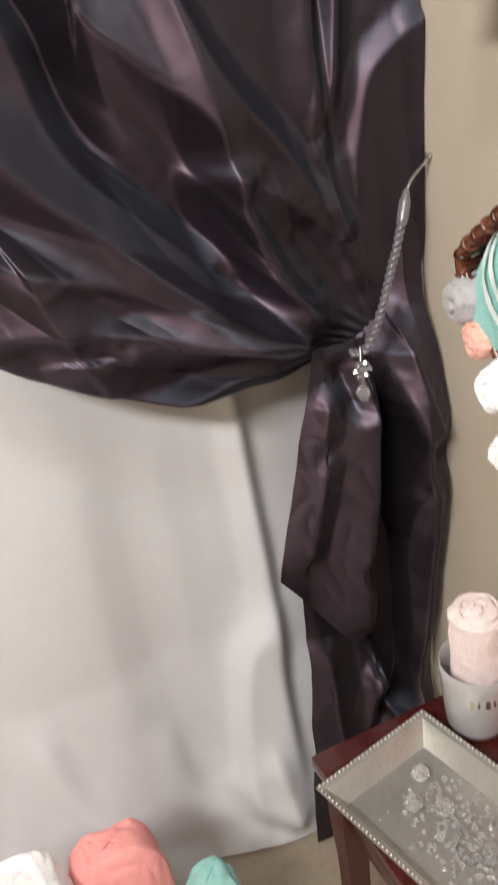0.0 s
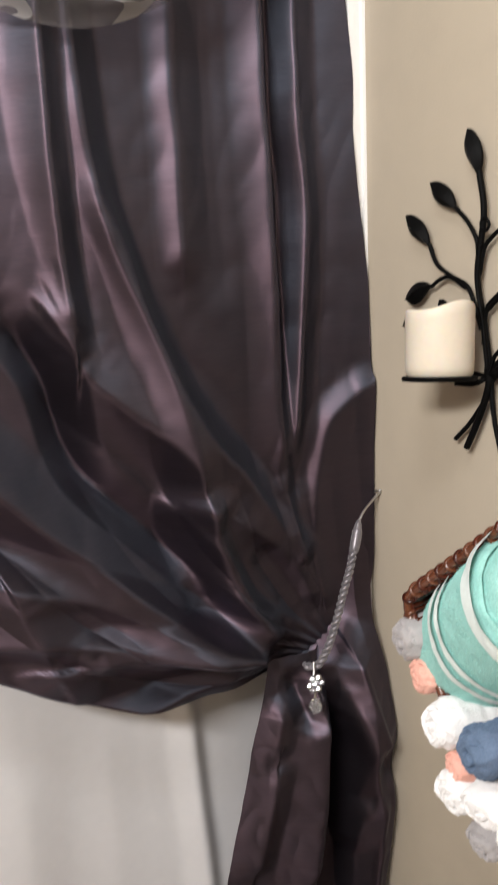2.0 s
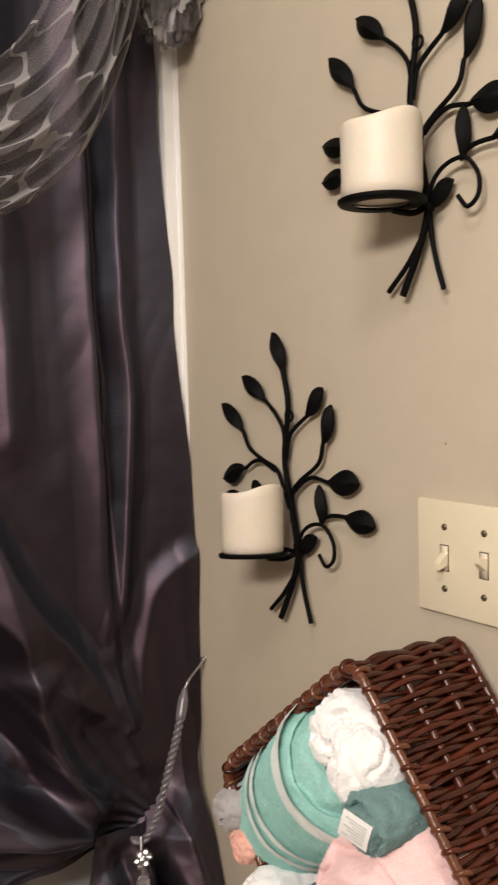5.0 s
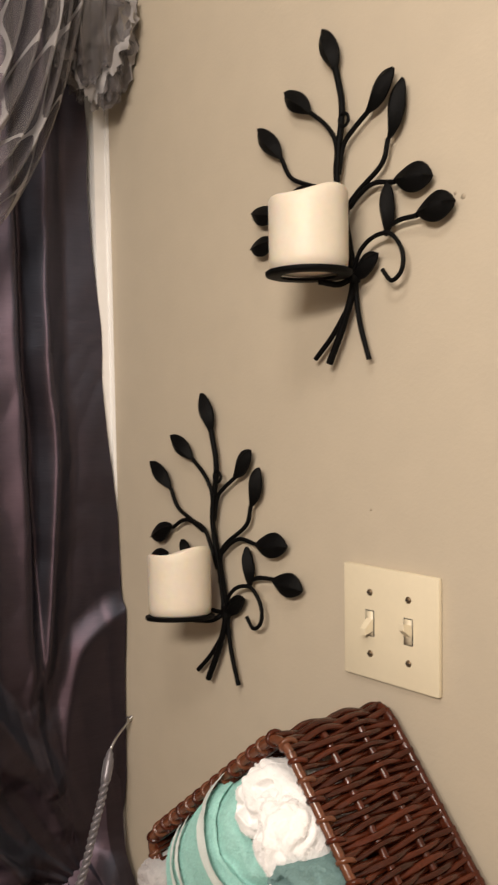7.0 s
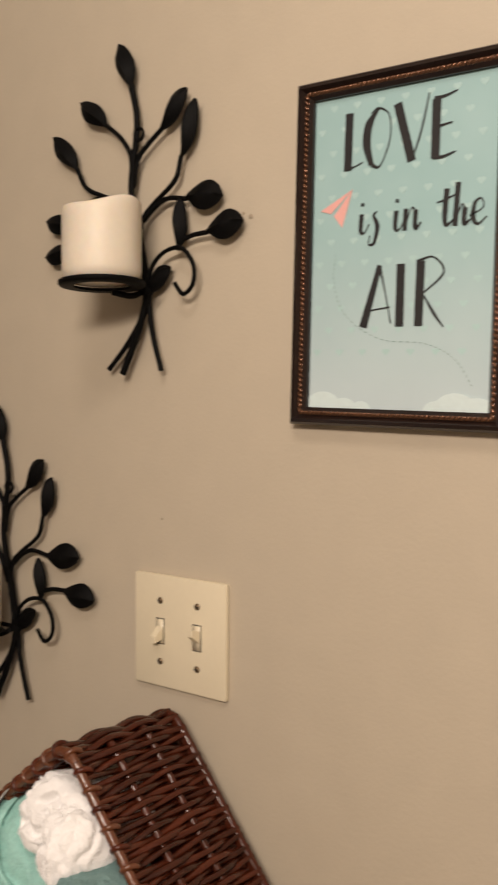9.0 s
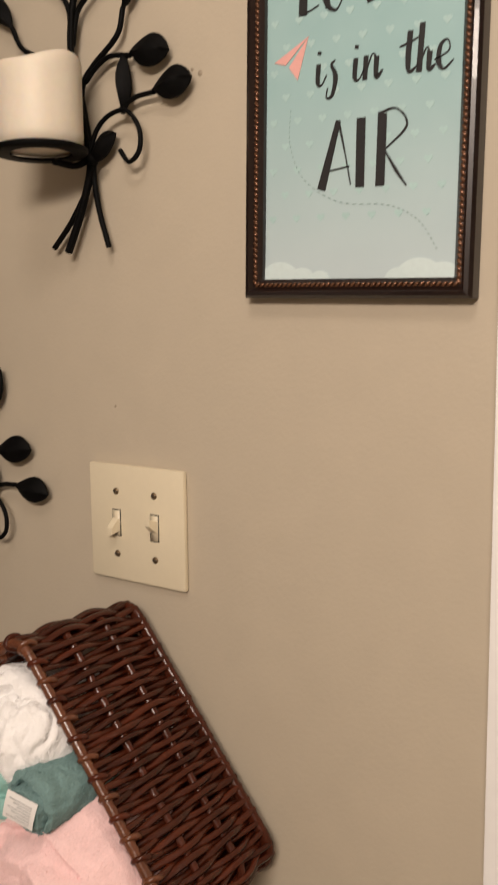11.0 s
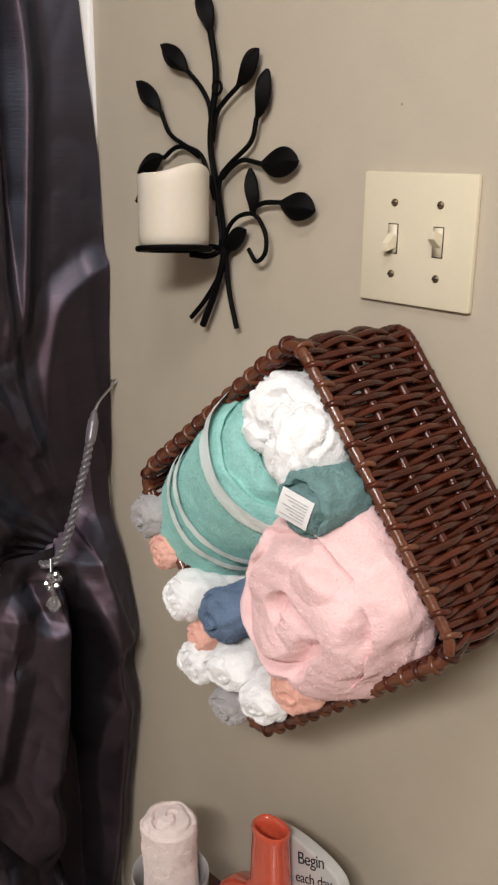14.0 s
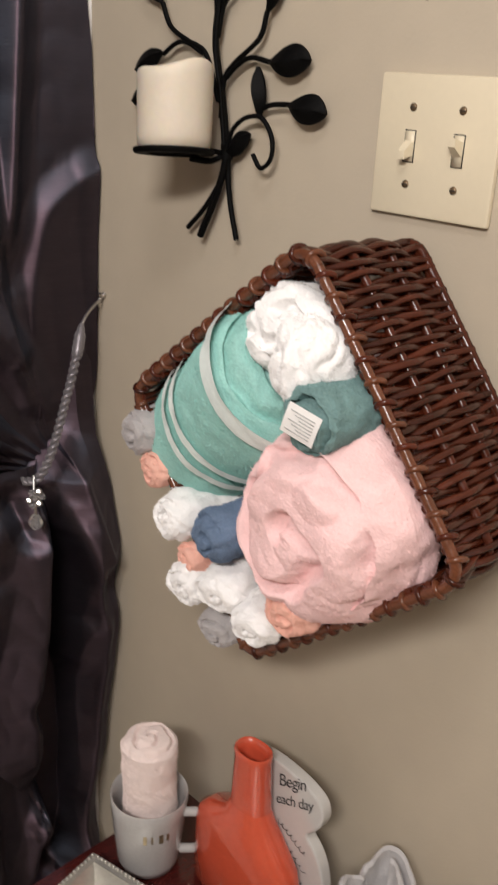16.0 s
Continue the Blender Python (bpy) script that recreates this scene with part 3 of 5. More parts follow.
LINER_FOLDS = [
    ([(-0.245, 0.95), (-0.240, 0.783), (-0.234, 0.643), (-0.224, 0.443), (-0.231, 0.218), (-0.222, 0.02)], 0.026, 0.030, 0.010),
    ([(-0.265, 0.90), (-0.262, 0.70), (-0.252, 0.50), (-0.250, 0.42)], -0.012, 0.016, 0.010),
    ([(-0.222, 0.405), (-0.262, 0.375), (-0.285, 0.310), (-0.305, 0.17), (-0.311, 0.05)], 0.026, 0.008, 0.040),
    ([(-0.275, 0.20), (-0.262, 0.10), (-0.255, 0.02)], 0.022, 0.012, 0.020),
    ([(-0.345, 0.17), (-0.300, 0.09), (-0.240, 0.06)], 0.016, 0.016, 0.018),
    ([(-0.43, 0.30), (-0.39, 0.15), (-0.33, 0.06)], 0.010, 0.020, 0.012),
    ([(-0.60, 0.40), (-0.56, 0.22), (-0.48, 0.10)], 0.012, 0.026, 0.014),
    ([(-0.46, 0.80), (-0.465, 0.50), (-0.45, 0.25)], 0.007, 0.050, 0.030),
    ([(-0.350, 0.80), (-0.345, 0.55), (-0.340, 0.30)], 0.006, 0.030, 0.040),
]


def liner_sheet():
    """A white cloth hanging straight, folded near its edge and bunched where it meets the floor."""
    n, m = 300, 240
    x, z = np.meshgrid(-0.045 - 1.3 * np.arange(n + 1) / n, 0.008 + 1.96 * np.arange(m + 1) / m, indexing="ij")
    y = 0.535 + 0.010 * np.sin(x * 17 + 1.2)
    for line, h, wl, wr in LINER_FOLDS:
        y = y - crease(x, z, line, h, wl, wr)
    y = relax(y, 3)
    rows = []
    for i in range(n + 1):
        row = []
        for j in range(m + 1):
            a, c = x[i, j], z[i, j]
            low = max(0.0, 1 - c / 0.40)
            b = y[i, j] + 0.012 * nz(a * 5, c * 0.7, 30.0)
            b -= low * (0.050 + 0.040 * low + 0.022 * nz(a * 9, c * 5, 33.0)) - low * 0.010 * ridged(a * 8, c * 6, 35.0)
            row.append((a, b, c))
        rows.append(row)
    return Shape().grid(rows)


tagged(part("shower_liner", liner_sheet(), LINER), "plain white fabric shower liner hanging to the floor", "curtain liner")

rod = thing("curtain_rod", "slim metal curtain rod between the surround walls", "curtain rod", (0, CUR, 2.0))
part("bar", Shape().tube([(-1.8, 0, 0), (-0.008, 0, 0)], 0.0125, 20), SILVER, rod)
part("end_cap", Shape().tube([(-0.022, 0, 0), (-0.007, 0, 0)], [0.026, 0.030], 24), SILVER, rod)


def scarf_swag():
    """The sheer scarf looped in a crescent below the rod."""
    n, m = 260, 120
    rows, uvs = [], []
    for i in range(n + 1):
        a = i / n
        row, uvr = [], []
        for j in range(m + 1):
            b = j / m
            bb = b ** 0.9
            xr = -0.175 + 0.105 * bb
            xl = -0.60 - 0.08 * bb
            x = xl + (xr - xl) * (0.5 - 0.5 * math.cos(math.pi * a)) * 0.45 + (xr - xl) * a * 0.55
            arch = (4 * a * (1 - a)) ** 0.80
            z = 1.975 - (0.262 + 0.142 * bb) * arch
            drop = 0.5 + 0.5 * arch
            y = 0.352 - 0.030 * math.sin(math.pi * b) - 0.018 * math.sin(b * 2 * math.pi * 5.5 + 1.5 * nz(a * 3, 2.0) + a * 2.0) * (1 - 0.6 * b)
            y -= 0.010 * nz(a * 5, b * 5, 41.0) + 0.006 * ridged(a * 4, b * 9, 43.0)
            z += 0.006 * nz(a * 7, b * 8, 47.0)
            row.append((x, y + 0.02 * (1 - arch), z))
            uvr.append((a * 0.95 + 0.05 * nz(b * 9, a * 2, 3.0), b * 0.46 * drop + 0.05 * nz(a * 6, b * 4, 5.0) + 0.020 * math.sin(b * 2 * math.pi * 5.5 + 1.5 * nz(a * 3, 2.0) + a * 2.0)))
        rows.append(row)
        uvs.append(uvr)
    return Shape().grid(rows, uvs=uvs)


def rosette():
    """The scarf's gathered knot at the end of the rod: a crumpled ball of cloth folds."""
    n, m = 90, 60
    rows, uvs = [], []
    for i in range(n + 1):
        a = 2 * math.pi * i / n
        row, uvr = [], []
        for j in range(m + 1):
            b = math.pi * j / m
            d = Vector((math.sin(b) * math.cos(a), math.sin(b) * math.sin(a), math.cos(b)))
            k = 1 + 0.42 * ridged(*(d * 2.6)) + 0.22 * ridged(*(d * 5.6 + Vector((3, 1, 2))))
            row.append((-0.048 + 0.036 * d.x * k, 0.385 + 0.034 * d.y * k, 1.915 + 0.066 * d.z * k))
            uvr.append((a * 0.05, b * 0.06))
        rows.append(row)
        uvs.append(uvr)
    return Shape().grid(rows, uvs=uvs)


scarf = thing("scarf_valance", "sheer grey voile scarf with pale trellis pattern, swagged over curtain", "valance", (0, 0, 0))
part("swag", scarf_swag(), VOILE, scarf)
part("rosette", rosette(), VOILE, scarf, "crumpled voile knot at the rod's end")
part("loose_end", Shape().grid([[(-0.040 + 0.022 * u + 0.004 * math.sin(9 * u), 0.385 + 0.008 * math.sin(6 * u), 1.87 - 0.055 * v * (1 - 0.5 * abs(u - 0.5)))
      for v in (k / 8 for k in range(9))] for u in (k / 10 for k in range(11))],
      uvs=[[(u * 0.05, v * 0.06) for v in (k / 8 for k in range(9))] for u in (k / 10 for k in range(11))]), VOILE, scarf)

tie = thing("tieback_cord", "silver-grey twisted cord tieback with a crystal pendant", "curtain tieback", (0, 0, 0))
CORD_LINE = curve([(-0.060, 0.384, 0.990), (-0.071, 0.378, 0.967), (-0.083, 0.374, 0.943), (-0.094, 0.371, 0.916), (-0.105, 0.369, 0.891), (-0.115, 0.368, 0.873), (-0.126, 0.371, 0.858), (-0.131, 0.392, 0.850)], 24)


def twisted(line, r, pitch, strands):
    out = []
    for k in range(strands):
        pts, run = [], 0.0
        for i, p in enumerate(line):
            d = (line[min(i + 1, len(line) - 1)] - line[max(i - 1, 0)]).normalized()
            if i:
                run += (p - line[i - 1]).length
            e1 = d.cross(Vector((0.3, 1, 0.1))).normalized()
            e2 = d.cross(e1)
            a = 2 * math.pi * (run / pitch + k / strands)
            pts.append(p + r * (math.cos(a) * e1 + math.sin(a) * e2))
        out.append(pts)
    return out


for pts in twisted(CORD_LINE, 0.0025, 0.017, 2):
    part("strand", Shape().tube(pts, 0.0028, 8), CORD, tie)
part("cord_cap", Shape().tube(curve([(-0.045, 0.394, 1.024), (-0.052, 0.389, 1.007), (-0.060, 0.384, 0.988)], 6), [0.002, 0.003, 0.0045, 0.0042, 0.0058, 0.0064, 0.0060, 0.0066, 0.0062, 0.0066, 0.0060, 0.0062, 0.0045], 14), CORD, tie, "wrapped grey cord end")
part("loop", Shape().tube(curve([(-0.045, 0.394, 1.022), (-0.034, 0.398, 1.033), (-0.006, 0.410, 1.045)], 6), 0.0018, 8), SILVER, tie, "thin silver loop")
part("wall_hook", Shape().tube(curve([(0.0, 0.410, 1.050), (-0.006, 0.410, 1.046), (-0.008, 0.410, 1.051)], 6), 0.0025, 8), SILVER, tie, "small metal wall hook")


def gem(shape, c, r, squash=1.0):
    """A faceted bead."""
    c = Vector(c)
    rings = [(0.0, 1.0), (0.6, 0.75), (1.0, 0.15), (1.0, -0.15), (0.6, -0.75), (0.0, -1.0)]
    return shape.grid([[c + Vector((r * k * math.cos(a), r * k * math.sin(a), r * squash * h)) for k, h in rings]
                       for a in (2 * math.pi * q / 7 for q in range(7))], closed_u=True)


PEND = Vector((-0.137, 0.358, 0.843))
part("pendant_star", gem(Shape(), PEND, 0.0055), CRYSTAL, tie, "clear crystal bead", smooth=False)
for k in range(6):
    a = 2 * math.pi * k / 6
    c = PEND + Vector((0.0085 * math.cos(a), -0.001, 0.0085 * math.sin(a)))
    part("petal", gem(Shape(), c, 0.0044), SILVER if k % 2 else CRYSTAL, tie, "" if k % 2 else "clear crystal bead", smooth=False)
part("link", Shape().tube([PEND + Vector((0, 0, -0.010)), PEND + Vector((0, 0, -0.020))], 0.0016, 8), SILVER, tie)
part("link", Shape().tube([PEND + Vector((0, 0.002, 0.010)), PEND + Vector((0.004, 0.008, 0.024))], 0.0014, 8), SILVER, tie)
part("drop", gem(Shape(), PEND + Vector((0, 0, -0.030)), 0.0085, 1.25), CRYSTAL, tie, "clear faceted crystal drop", smooth=False)


# ---------------------------------------------------------------- leaf candle sconces
def leaf_shape(tip, base, width, bulge=0.006):
    """A cupped, pointed iron leaf in the plane of the wall, as (y, z)."""
    t, b = Vector((0, *tip)), Vector((0, *base))
    d = b - t
    side = Vector((0, -d.z, d.y)).normalized()
    n, m = 14, 8
    front, back = [], []
    for i in range(n + 1):
        u = i / n
        w = width * (math.sin(math.pi * u ** 0.85) ** 0.8) * 0.5
        curl = 0.12 * d.length * math.sin(math.pi * u) * (0.5 - u) * 2
        fr, bk = [], []
        for j in range(m + 1):
            v = 2 * j / m - 1
            p = t + d * u + side * (w * v + curl * 0.6)
            x = -bulge * (1 - v * v) * math.sin(math.pi * u) - 0.002 * (1 - abs(v)) ** 4
            fr.append(p + Vector((x - 0.0012, 0, 0)))
            bk.append(p + Vector((x + 0.0012, 0, 0)))
        front.append(fr)
        back.append(bk)
    rim = [[f, b] for f, b in zip([r[0] for r in front] + front[-1] + [r[-1] for r in reversed(front)], [r[0] for r in back] + back[-1] + [r[-1] for r in reversed(back)])]
    return Shape().grid(front).grid(back).grid(rim)


def sconce(at, candle_r, dip, off, bent=None):
    """Wrought-iron branch with leaves and a candle on a ring, measured from the tie of its stems."""
    ob = thing("candle_sconce", "black iron leaf branch wall sconce holding an ivory candle", "wall sconce", at, "pair of candle sconces")

    def stem(*pts, r=0.0024, x=0.0):
        part("stem", Shape().tube(curve([(x, a, b) for a, b in pts], 10), r, 8), IRON, ob)

    stem((-0.004, -0.002), (0.007, 0.05), (0.019, 0.10), (0.011, 0.160), (0.019, 0.202), r=0.0032)
    stem((-0.004, -0.002), (0.005, 0.05), (0.014, 0.09), (0.012, 0.13), r=0.0024, x=-0.004)
    stem((0.053, 0.167), (0.034, 0.152), (0.021, 0.135), (0.018, 0.118))
    stem((0.096, 0.130), (0.083, 0.109), (0.058, 0.097), (0.034, 0.088), (0.021, 0.066), (0.012, 0.045))
    stem((0.093, 0.084), (0.075, 0.094), (0.058, 0.095), (0.036, 0.086))
    stem((-0.021, 0.151), (-0.002, 0.138), (0.010, 0.126), (0.016, 0.100))
    stem((-0.046, 0.122), (-0.038, 0.100), (-0.008, 0.079), (0.005, 0.064), (0.008, 0.030))
    stem((-0.053, 0.081), (-0.028, 0.084), (-0.010, 0.076), (0.002, 0.066))
    stem((-0.079, 0.047), (-0.060, 0.046), (-0.046, 0.042))
    stem((-0.006, 0.002), (-0.016, 0.022), (-0.032, 0.033), (-0.052, 0.034), (-0.066, 0.018), (-0.066, 0.000), (-0.054, -0.009), (-0.043, 0.002), r=0.0022, x=-0.006)
    stem((-0.004, 0.0), (0.000, -0.02), (0.024, -0.053), (0.050, -0.078), r=0.0026)
    stem((-0.005, 0.0), (-0.002, -0.018), (0.011, -0.050), (0.028, -0.083), r=0.0036, x=-0.003)
    stem((-0.006, 0.0), (-0.005, -0.016), (-0.010, -0.046), (-0.021, -0.080), r=0.0026)
    stem((0.030, -0.001), (0.012, 0.0), (-0.004, 0.0), r=0.0026, x=-0.008)
    leaves = [((0.034, 0.243), (0.019, 0.198), 0.022), ((0.092, 0.194), (0.053, 0.166), 0.021), ((0.134, 0.161), (0.096, 0.129), 0.021),
              ((0.137, 0.068), (0.094, 0.086), 0.021), ((-0.047, 0.182), (-0.020, 0.150), 0.019), ((-0.060, 0.164), (-0.047, 0.121), 0.019),
              ((-0.101, 0.084), (-0.052, 0.081), 0.027), ((-0.123, 0.042), (-0.078, 0.047), 0.026), ((-0.039, 0.077), (-0.043, 0.033), 0.017),
              ((-0.033, 0.019), (0.000, -0.003), 0.018), ((0.142, 0.038), (0.104, 0.052), 0.020), ((0.075, 0.072), (0.062, 0.050), 0.014)]
    for k, (tip, w) in (bent or {}).items():
        leaves[k] = (tip, *w) if isinstance(w, tuple) else (tip, leaves[k][1], w)
    for tip, base, w in leaves:
        part("leaf", leaf_shape(tip, base, w), IRON, ob)
    part("hanging_ring", Shape().tube([(-0.002, 0.007 + 0.006 * math.cos(a), 0.150 + 0.006 * math.sin(a)) for a in (2 * math.pi * k / 20 for k in range(21))], 0.0016, 8), IRON, ob)
    part("binding", Shape().tube([(-0.002, -0.004, -0.006), (-0.002, -0.005, 0.008)], 0.0062, 12), IRON, ob)
    # candle ring: an open iron hoop with a dished plate, and the arm that carries it
    C = Vector((-0.052, off, 0.0))
    g = candle_r / 0.0335
    part("arm", Shape().tube(curve([(0, -0.003, 0.0), (-0.015, 0.003, -0.008), (-0.035, 0.010, -0.006)], 8), 0.003, 8), IRON, ob)
    dish = Shape().lathe([(g * r, h) for r, h in ((0.024, -0.0025), (0.0355, -0.0025), (0.0368, -0.001), (0.0368, 0.0018), (0.0355, 0.0026), (0.024, -0.0005), (0.024, -0.0025))], C, 48)
    dish.v = [(p[0], p[1], p[2] + dip * (-0.62 * (p[0] - C.x) - 0.78 * (p[1] - C.y))) for p in dish.v]
    part("candle_plate", dish, IRON, ob)
    side, n = [], 72
    for k in range(n):
        a = 2 * math.pi * k / n
        top = 0.072 + 0.0045 * math.sin(a + 2.5) + 0.002 * math.sin(3 * a)
        col = [(0.0, 0.002), (0.030, 0.002), (0.0325, 0.004)] + [(0.0335 + 0.0004 * nz(a * 2, h * 5, 2), 0.004 + (top - 0.007) * h / 8) for h in range(1, 9)] + [(0.0325, top - 0.001), (0.031, top), (0.029, top - 0.001), (0.026, top - 0.010), (0.010, top - 0.013), (0.0, top - 0.013)]
        side.append([C + Vector((r * math.cos(a), r * math.sin(a), h)) for r, h in ((r * g, h) for r, h in col)])
    lean = lambda p: Vector((p[0], p[1], p[2] + dip * (-0.62 * (p[0] - C.x) - 0.78 * (p[1] - C.y))))
    for row in side:
        row[:] = [lean(p) for p in row]
    part("candle", Shape().grid(side, closed_u=True), WAX, ob, "ivory pillar candle with a softly melted rim")
    return ob


# the upper one was bent a little when it was hung: its leaves stand otherwise
BENT = {1: ((0.089, 0.196), 0.021), 2: ((0.130, 0.168), 0.021), 3: ((0.143, 0.081), ((0.100, 0.070), 0.021)), 4: ((-0.053, 0.184), 0.019),
        5: ((-0.064, 0.172), ((-0.047, 0.121), 0.019)), 6: ((-0.096, 0.079), ((-0.053, 0.084), 0.027)), 7: ((-0.120, 0.054), ((-0.078, 0.049), 0.026)),
        8: ((-0.046, 0.083), 0.017), 10: ((0.145, 0.043), ((0.104, 0.046), 0.020))}
sconce((-0.012, 0.2035, 1.228), 0.0345, 0.15, 0.014)
upper = sconce((-0.012, 0.0100, 1.579), 0.0372, 0.04, 0.007, BENT)
upper.scale = (0.97, 0.97, 0.97)


# ---------------------------------------------------------------- light switch
switch = thing("light_switch", "almond two-gang toggle switch plate with four screws", "light switch", (0.0, -0.0275, 1.2515))
part("wall_plate", Shape().box((-0.0065, -0.0570, -0.0545), (-0.0005, 0.0570, 0.0545)), PLATE, switch, bevel=0.0028)
for gy in (0.023, -0.023):
    for gz in (0.0295, -0.0295):
        part("screw", Shape().lathe([(0.0, 0.0016), (0.0020, 0.0014), (0.0032, 0.0006), (0.0033, 0.0)], (0, 0, 0), 16), SCREW, switch).matrix_basis = pose(-0.0065, gy, gz, 0, -90, 0)
        part("screw_slot", Shape().box((-0.0083, gy - 0.0026, gz - 0.0004), (-0.0078, gy + 0.0026, gz + 0.0004)), SLOT, switch)
    part("toggle_opening", Shape().box((-0.0070, gy - 0.0052, -0.0125), (-0.0064, gy + 0.0052, 0.0125)), SLOT, switch)
    part("toggle_base", Shape().box((-0.0076, gy - 0.0044, -0.0117), (-0.0068, gy + 0.0044, 0.0117)), PLATE, switch)
    up = -1 if gy > 0 else 1
    part("toggle", Shape().grid([[(-0.007 - 0.0100 * t, gy + wy * (0.0040 - 0.0010 * t), up * (0.0055 * t + 0.001) + wz * (0.0058 - 0.0026 * t)) for wy, wz in ((-1, -1), (1, -1), (1, 1), (-1, 1), (-1, -1))] for t in (0, 0.5, 0.9, 1.0)] + [[(-0.0172, gy, up * 0.0062)] * 5]), PLATE, switch, smooth=False)

for my, mz, r in ((-0.106, 1.636, 0.0022), (-0.001, 1.359, 0.0012), (-0.098, 1.640, 0.0014)):
    tagged(part("wall_mark", Shape().lathe([(0.0, 0.0006), (r, 0.0004), (r * 1.2, 0.0)], (0, 0, 0), 10), SCUFF), "small old nail mark in the paint", "wall mark").matrix_basis = pose(0.0, my, mz, 0, -90, 0)


# ---------------------------------------------------------------- framed print
PW, PH = 0.0945, 0.1405      # half size of the frame
picture = thing("framed_print", "mint lettered print in a dark beaded frame", "picture", (0.0, -0.2550, 1.5925))
picture.rotation_euler = (radians(1.2), 0, 0)
lip = [(-0.001, 0.0), (-0.012, 0.0), (-0.0155, 0.002), (-0.0165, 0.005), (-0.0125, 0.008), (-0.013, 0.0115), (-0.010, 0.0145), (-0.001, 0.0145)]
for name, a, b in (("top", (PW, PH), (-PW, PH)), ("bottom", (-PW, -PH), (PW, -PH)), ("left", (PW, -PH), (PW, PH)), ("right", (-PW, PH), (-PW, -PH))):
    sa, sb = (math.copysign(1, a[0]), math.copysign(1, a[1])), (math.copysign(1, b[0]), math.copysign(1, b[1]))
    part("frame_rail", Shape().grid([[(x, p[0] - s[0] * k, p[1] - s[1] * k) for x, k in lip] for p, s in ((a, sa), (b, sb))]), FRAME, picture, smooth=False)
beads = Shape()
for a, b in (((PW, PH), (-PW, PH)), ((-PW, -PH), (PW, -PH)), ((PW, -PH), (PW, PH)), ((-PW, PH), (-PW, -PH))):
    k0 = 0.0098
    p, q = Vector((0, a[0] - math.copysign(k0, a[0]), a[1] - math.copysign(k0, a[1]))), Vector((0, b[0] - math.copysign(k0, b[0]), b[1] - math.copysign(k0, b[1])))
    n = int((q - p).length / 0.0042)
    d = (q - p).normalized()
    for k in range(n):
        c = p + (q - p) * ((k + 0.5) / n) + Vector((-0.0132, 0, 0))
        slant = (d + d.cross(Vector((1, 0, 0))) * 0.8).normalized()
        beads.tube([c - slant * 0.0026, c - slant * 0.0012, c + slant * 0.0012, c + slant * 0.0026], [0.0006, 0.0015, 0.0015, 0.0006], 6)
tagged(part("rope_beading", beads, material("bronze_beading", (0.16, 0.075, 0.04), rough=0.25, metal=0.6, vary=0.2), picture, "bronzed rope beading"), kind="stuff")
part("print", Shape().box((-0.006, -PW + 0.013, -PH + 0.013), (-0.004, PW - 0.013, PH - 0.013)), POSTER, picture, "mint paper print with pale hearts", smooth=False)
X0 = -0.0064


def stroke(shape, pts, w, x=X0):
    """A brush stroke: pts of (y, z) with full widths w."""
    line = curve([(0, *p) for p in pts], 8) if len(pts) > 2 else [Vector((0, *p)) for p in pts]
    ww = [np.interp(i / (len(line) - 1), [k / (len(w) - 1) for k in range(len(w))], w) for i in range(len(line))]
    rows = []
    for i, p in enumerate(line):
        d = (line[min(i + 1, len(line) - 1)] - line[max(i - 1, 0)]).normalized()
        s = Vector((0, -d.z, d.y)) * ww[i] * 0.5
        rows.append([(x, *(p - s).yz), (x, *(p + s).yz)])
    return shape.grid(rows)


def glyph(name, strokes, y, z, h, w):
    """One letter of the print; strokes in a unit box, x to the right."""
    sh = Shape()
    for k, (pts, wd) in enumerate(strokes):
        stroke(sh, [(y - px * w, z + pz * h) for px, pz in pts], wd, X0 - 0.00012 * k)
    part("letter_" + name, sh, INK, picture, smooth=False)


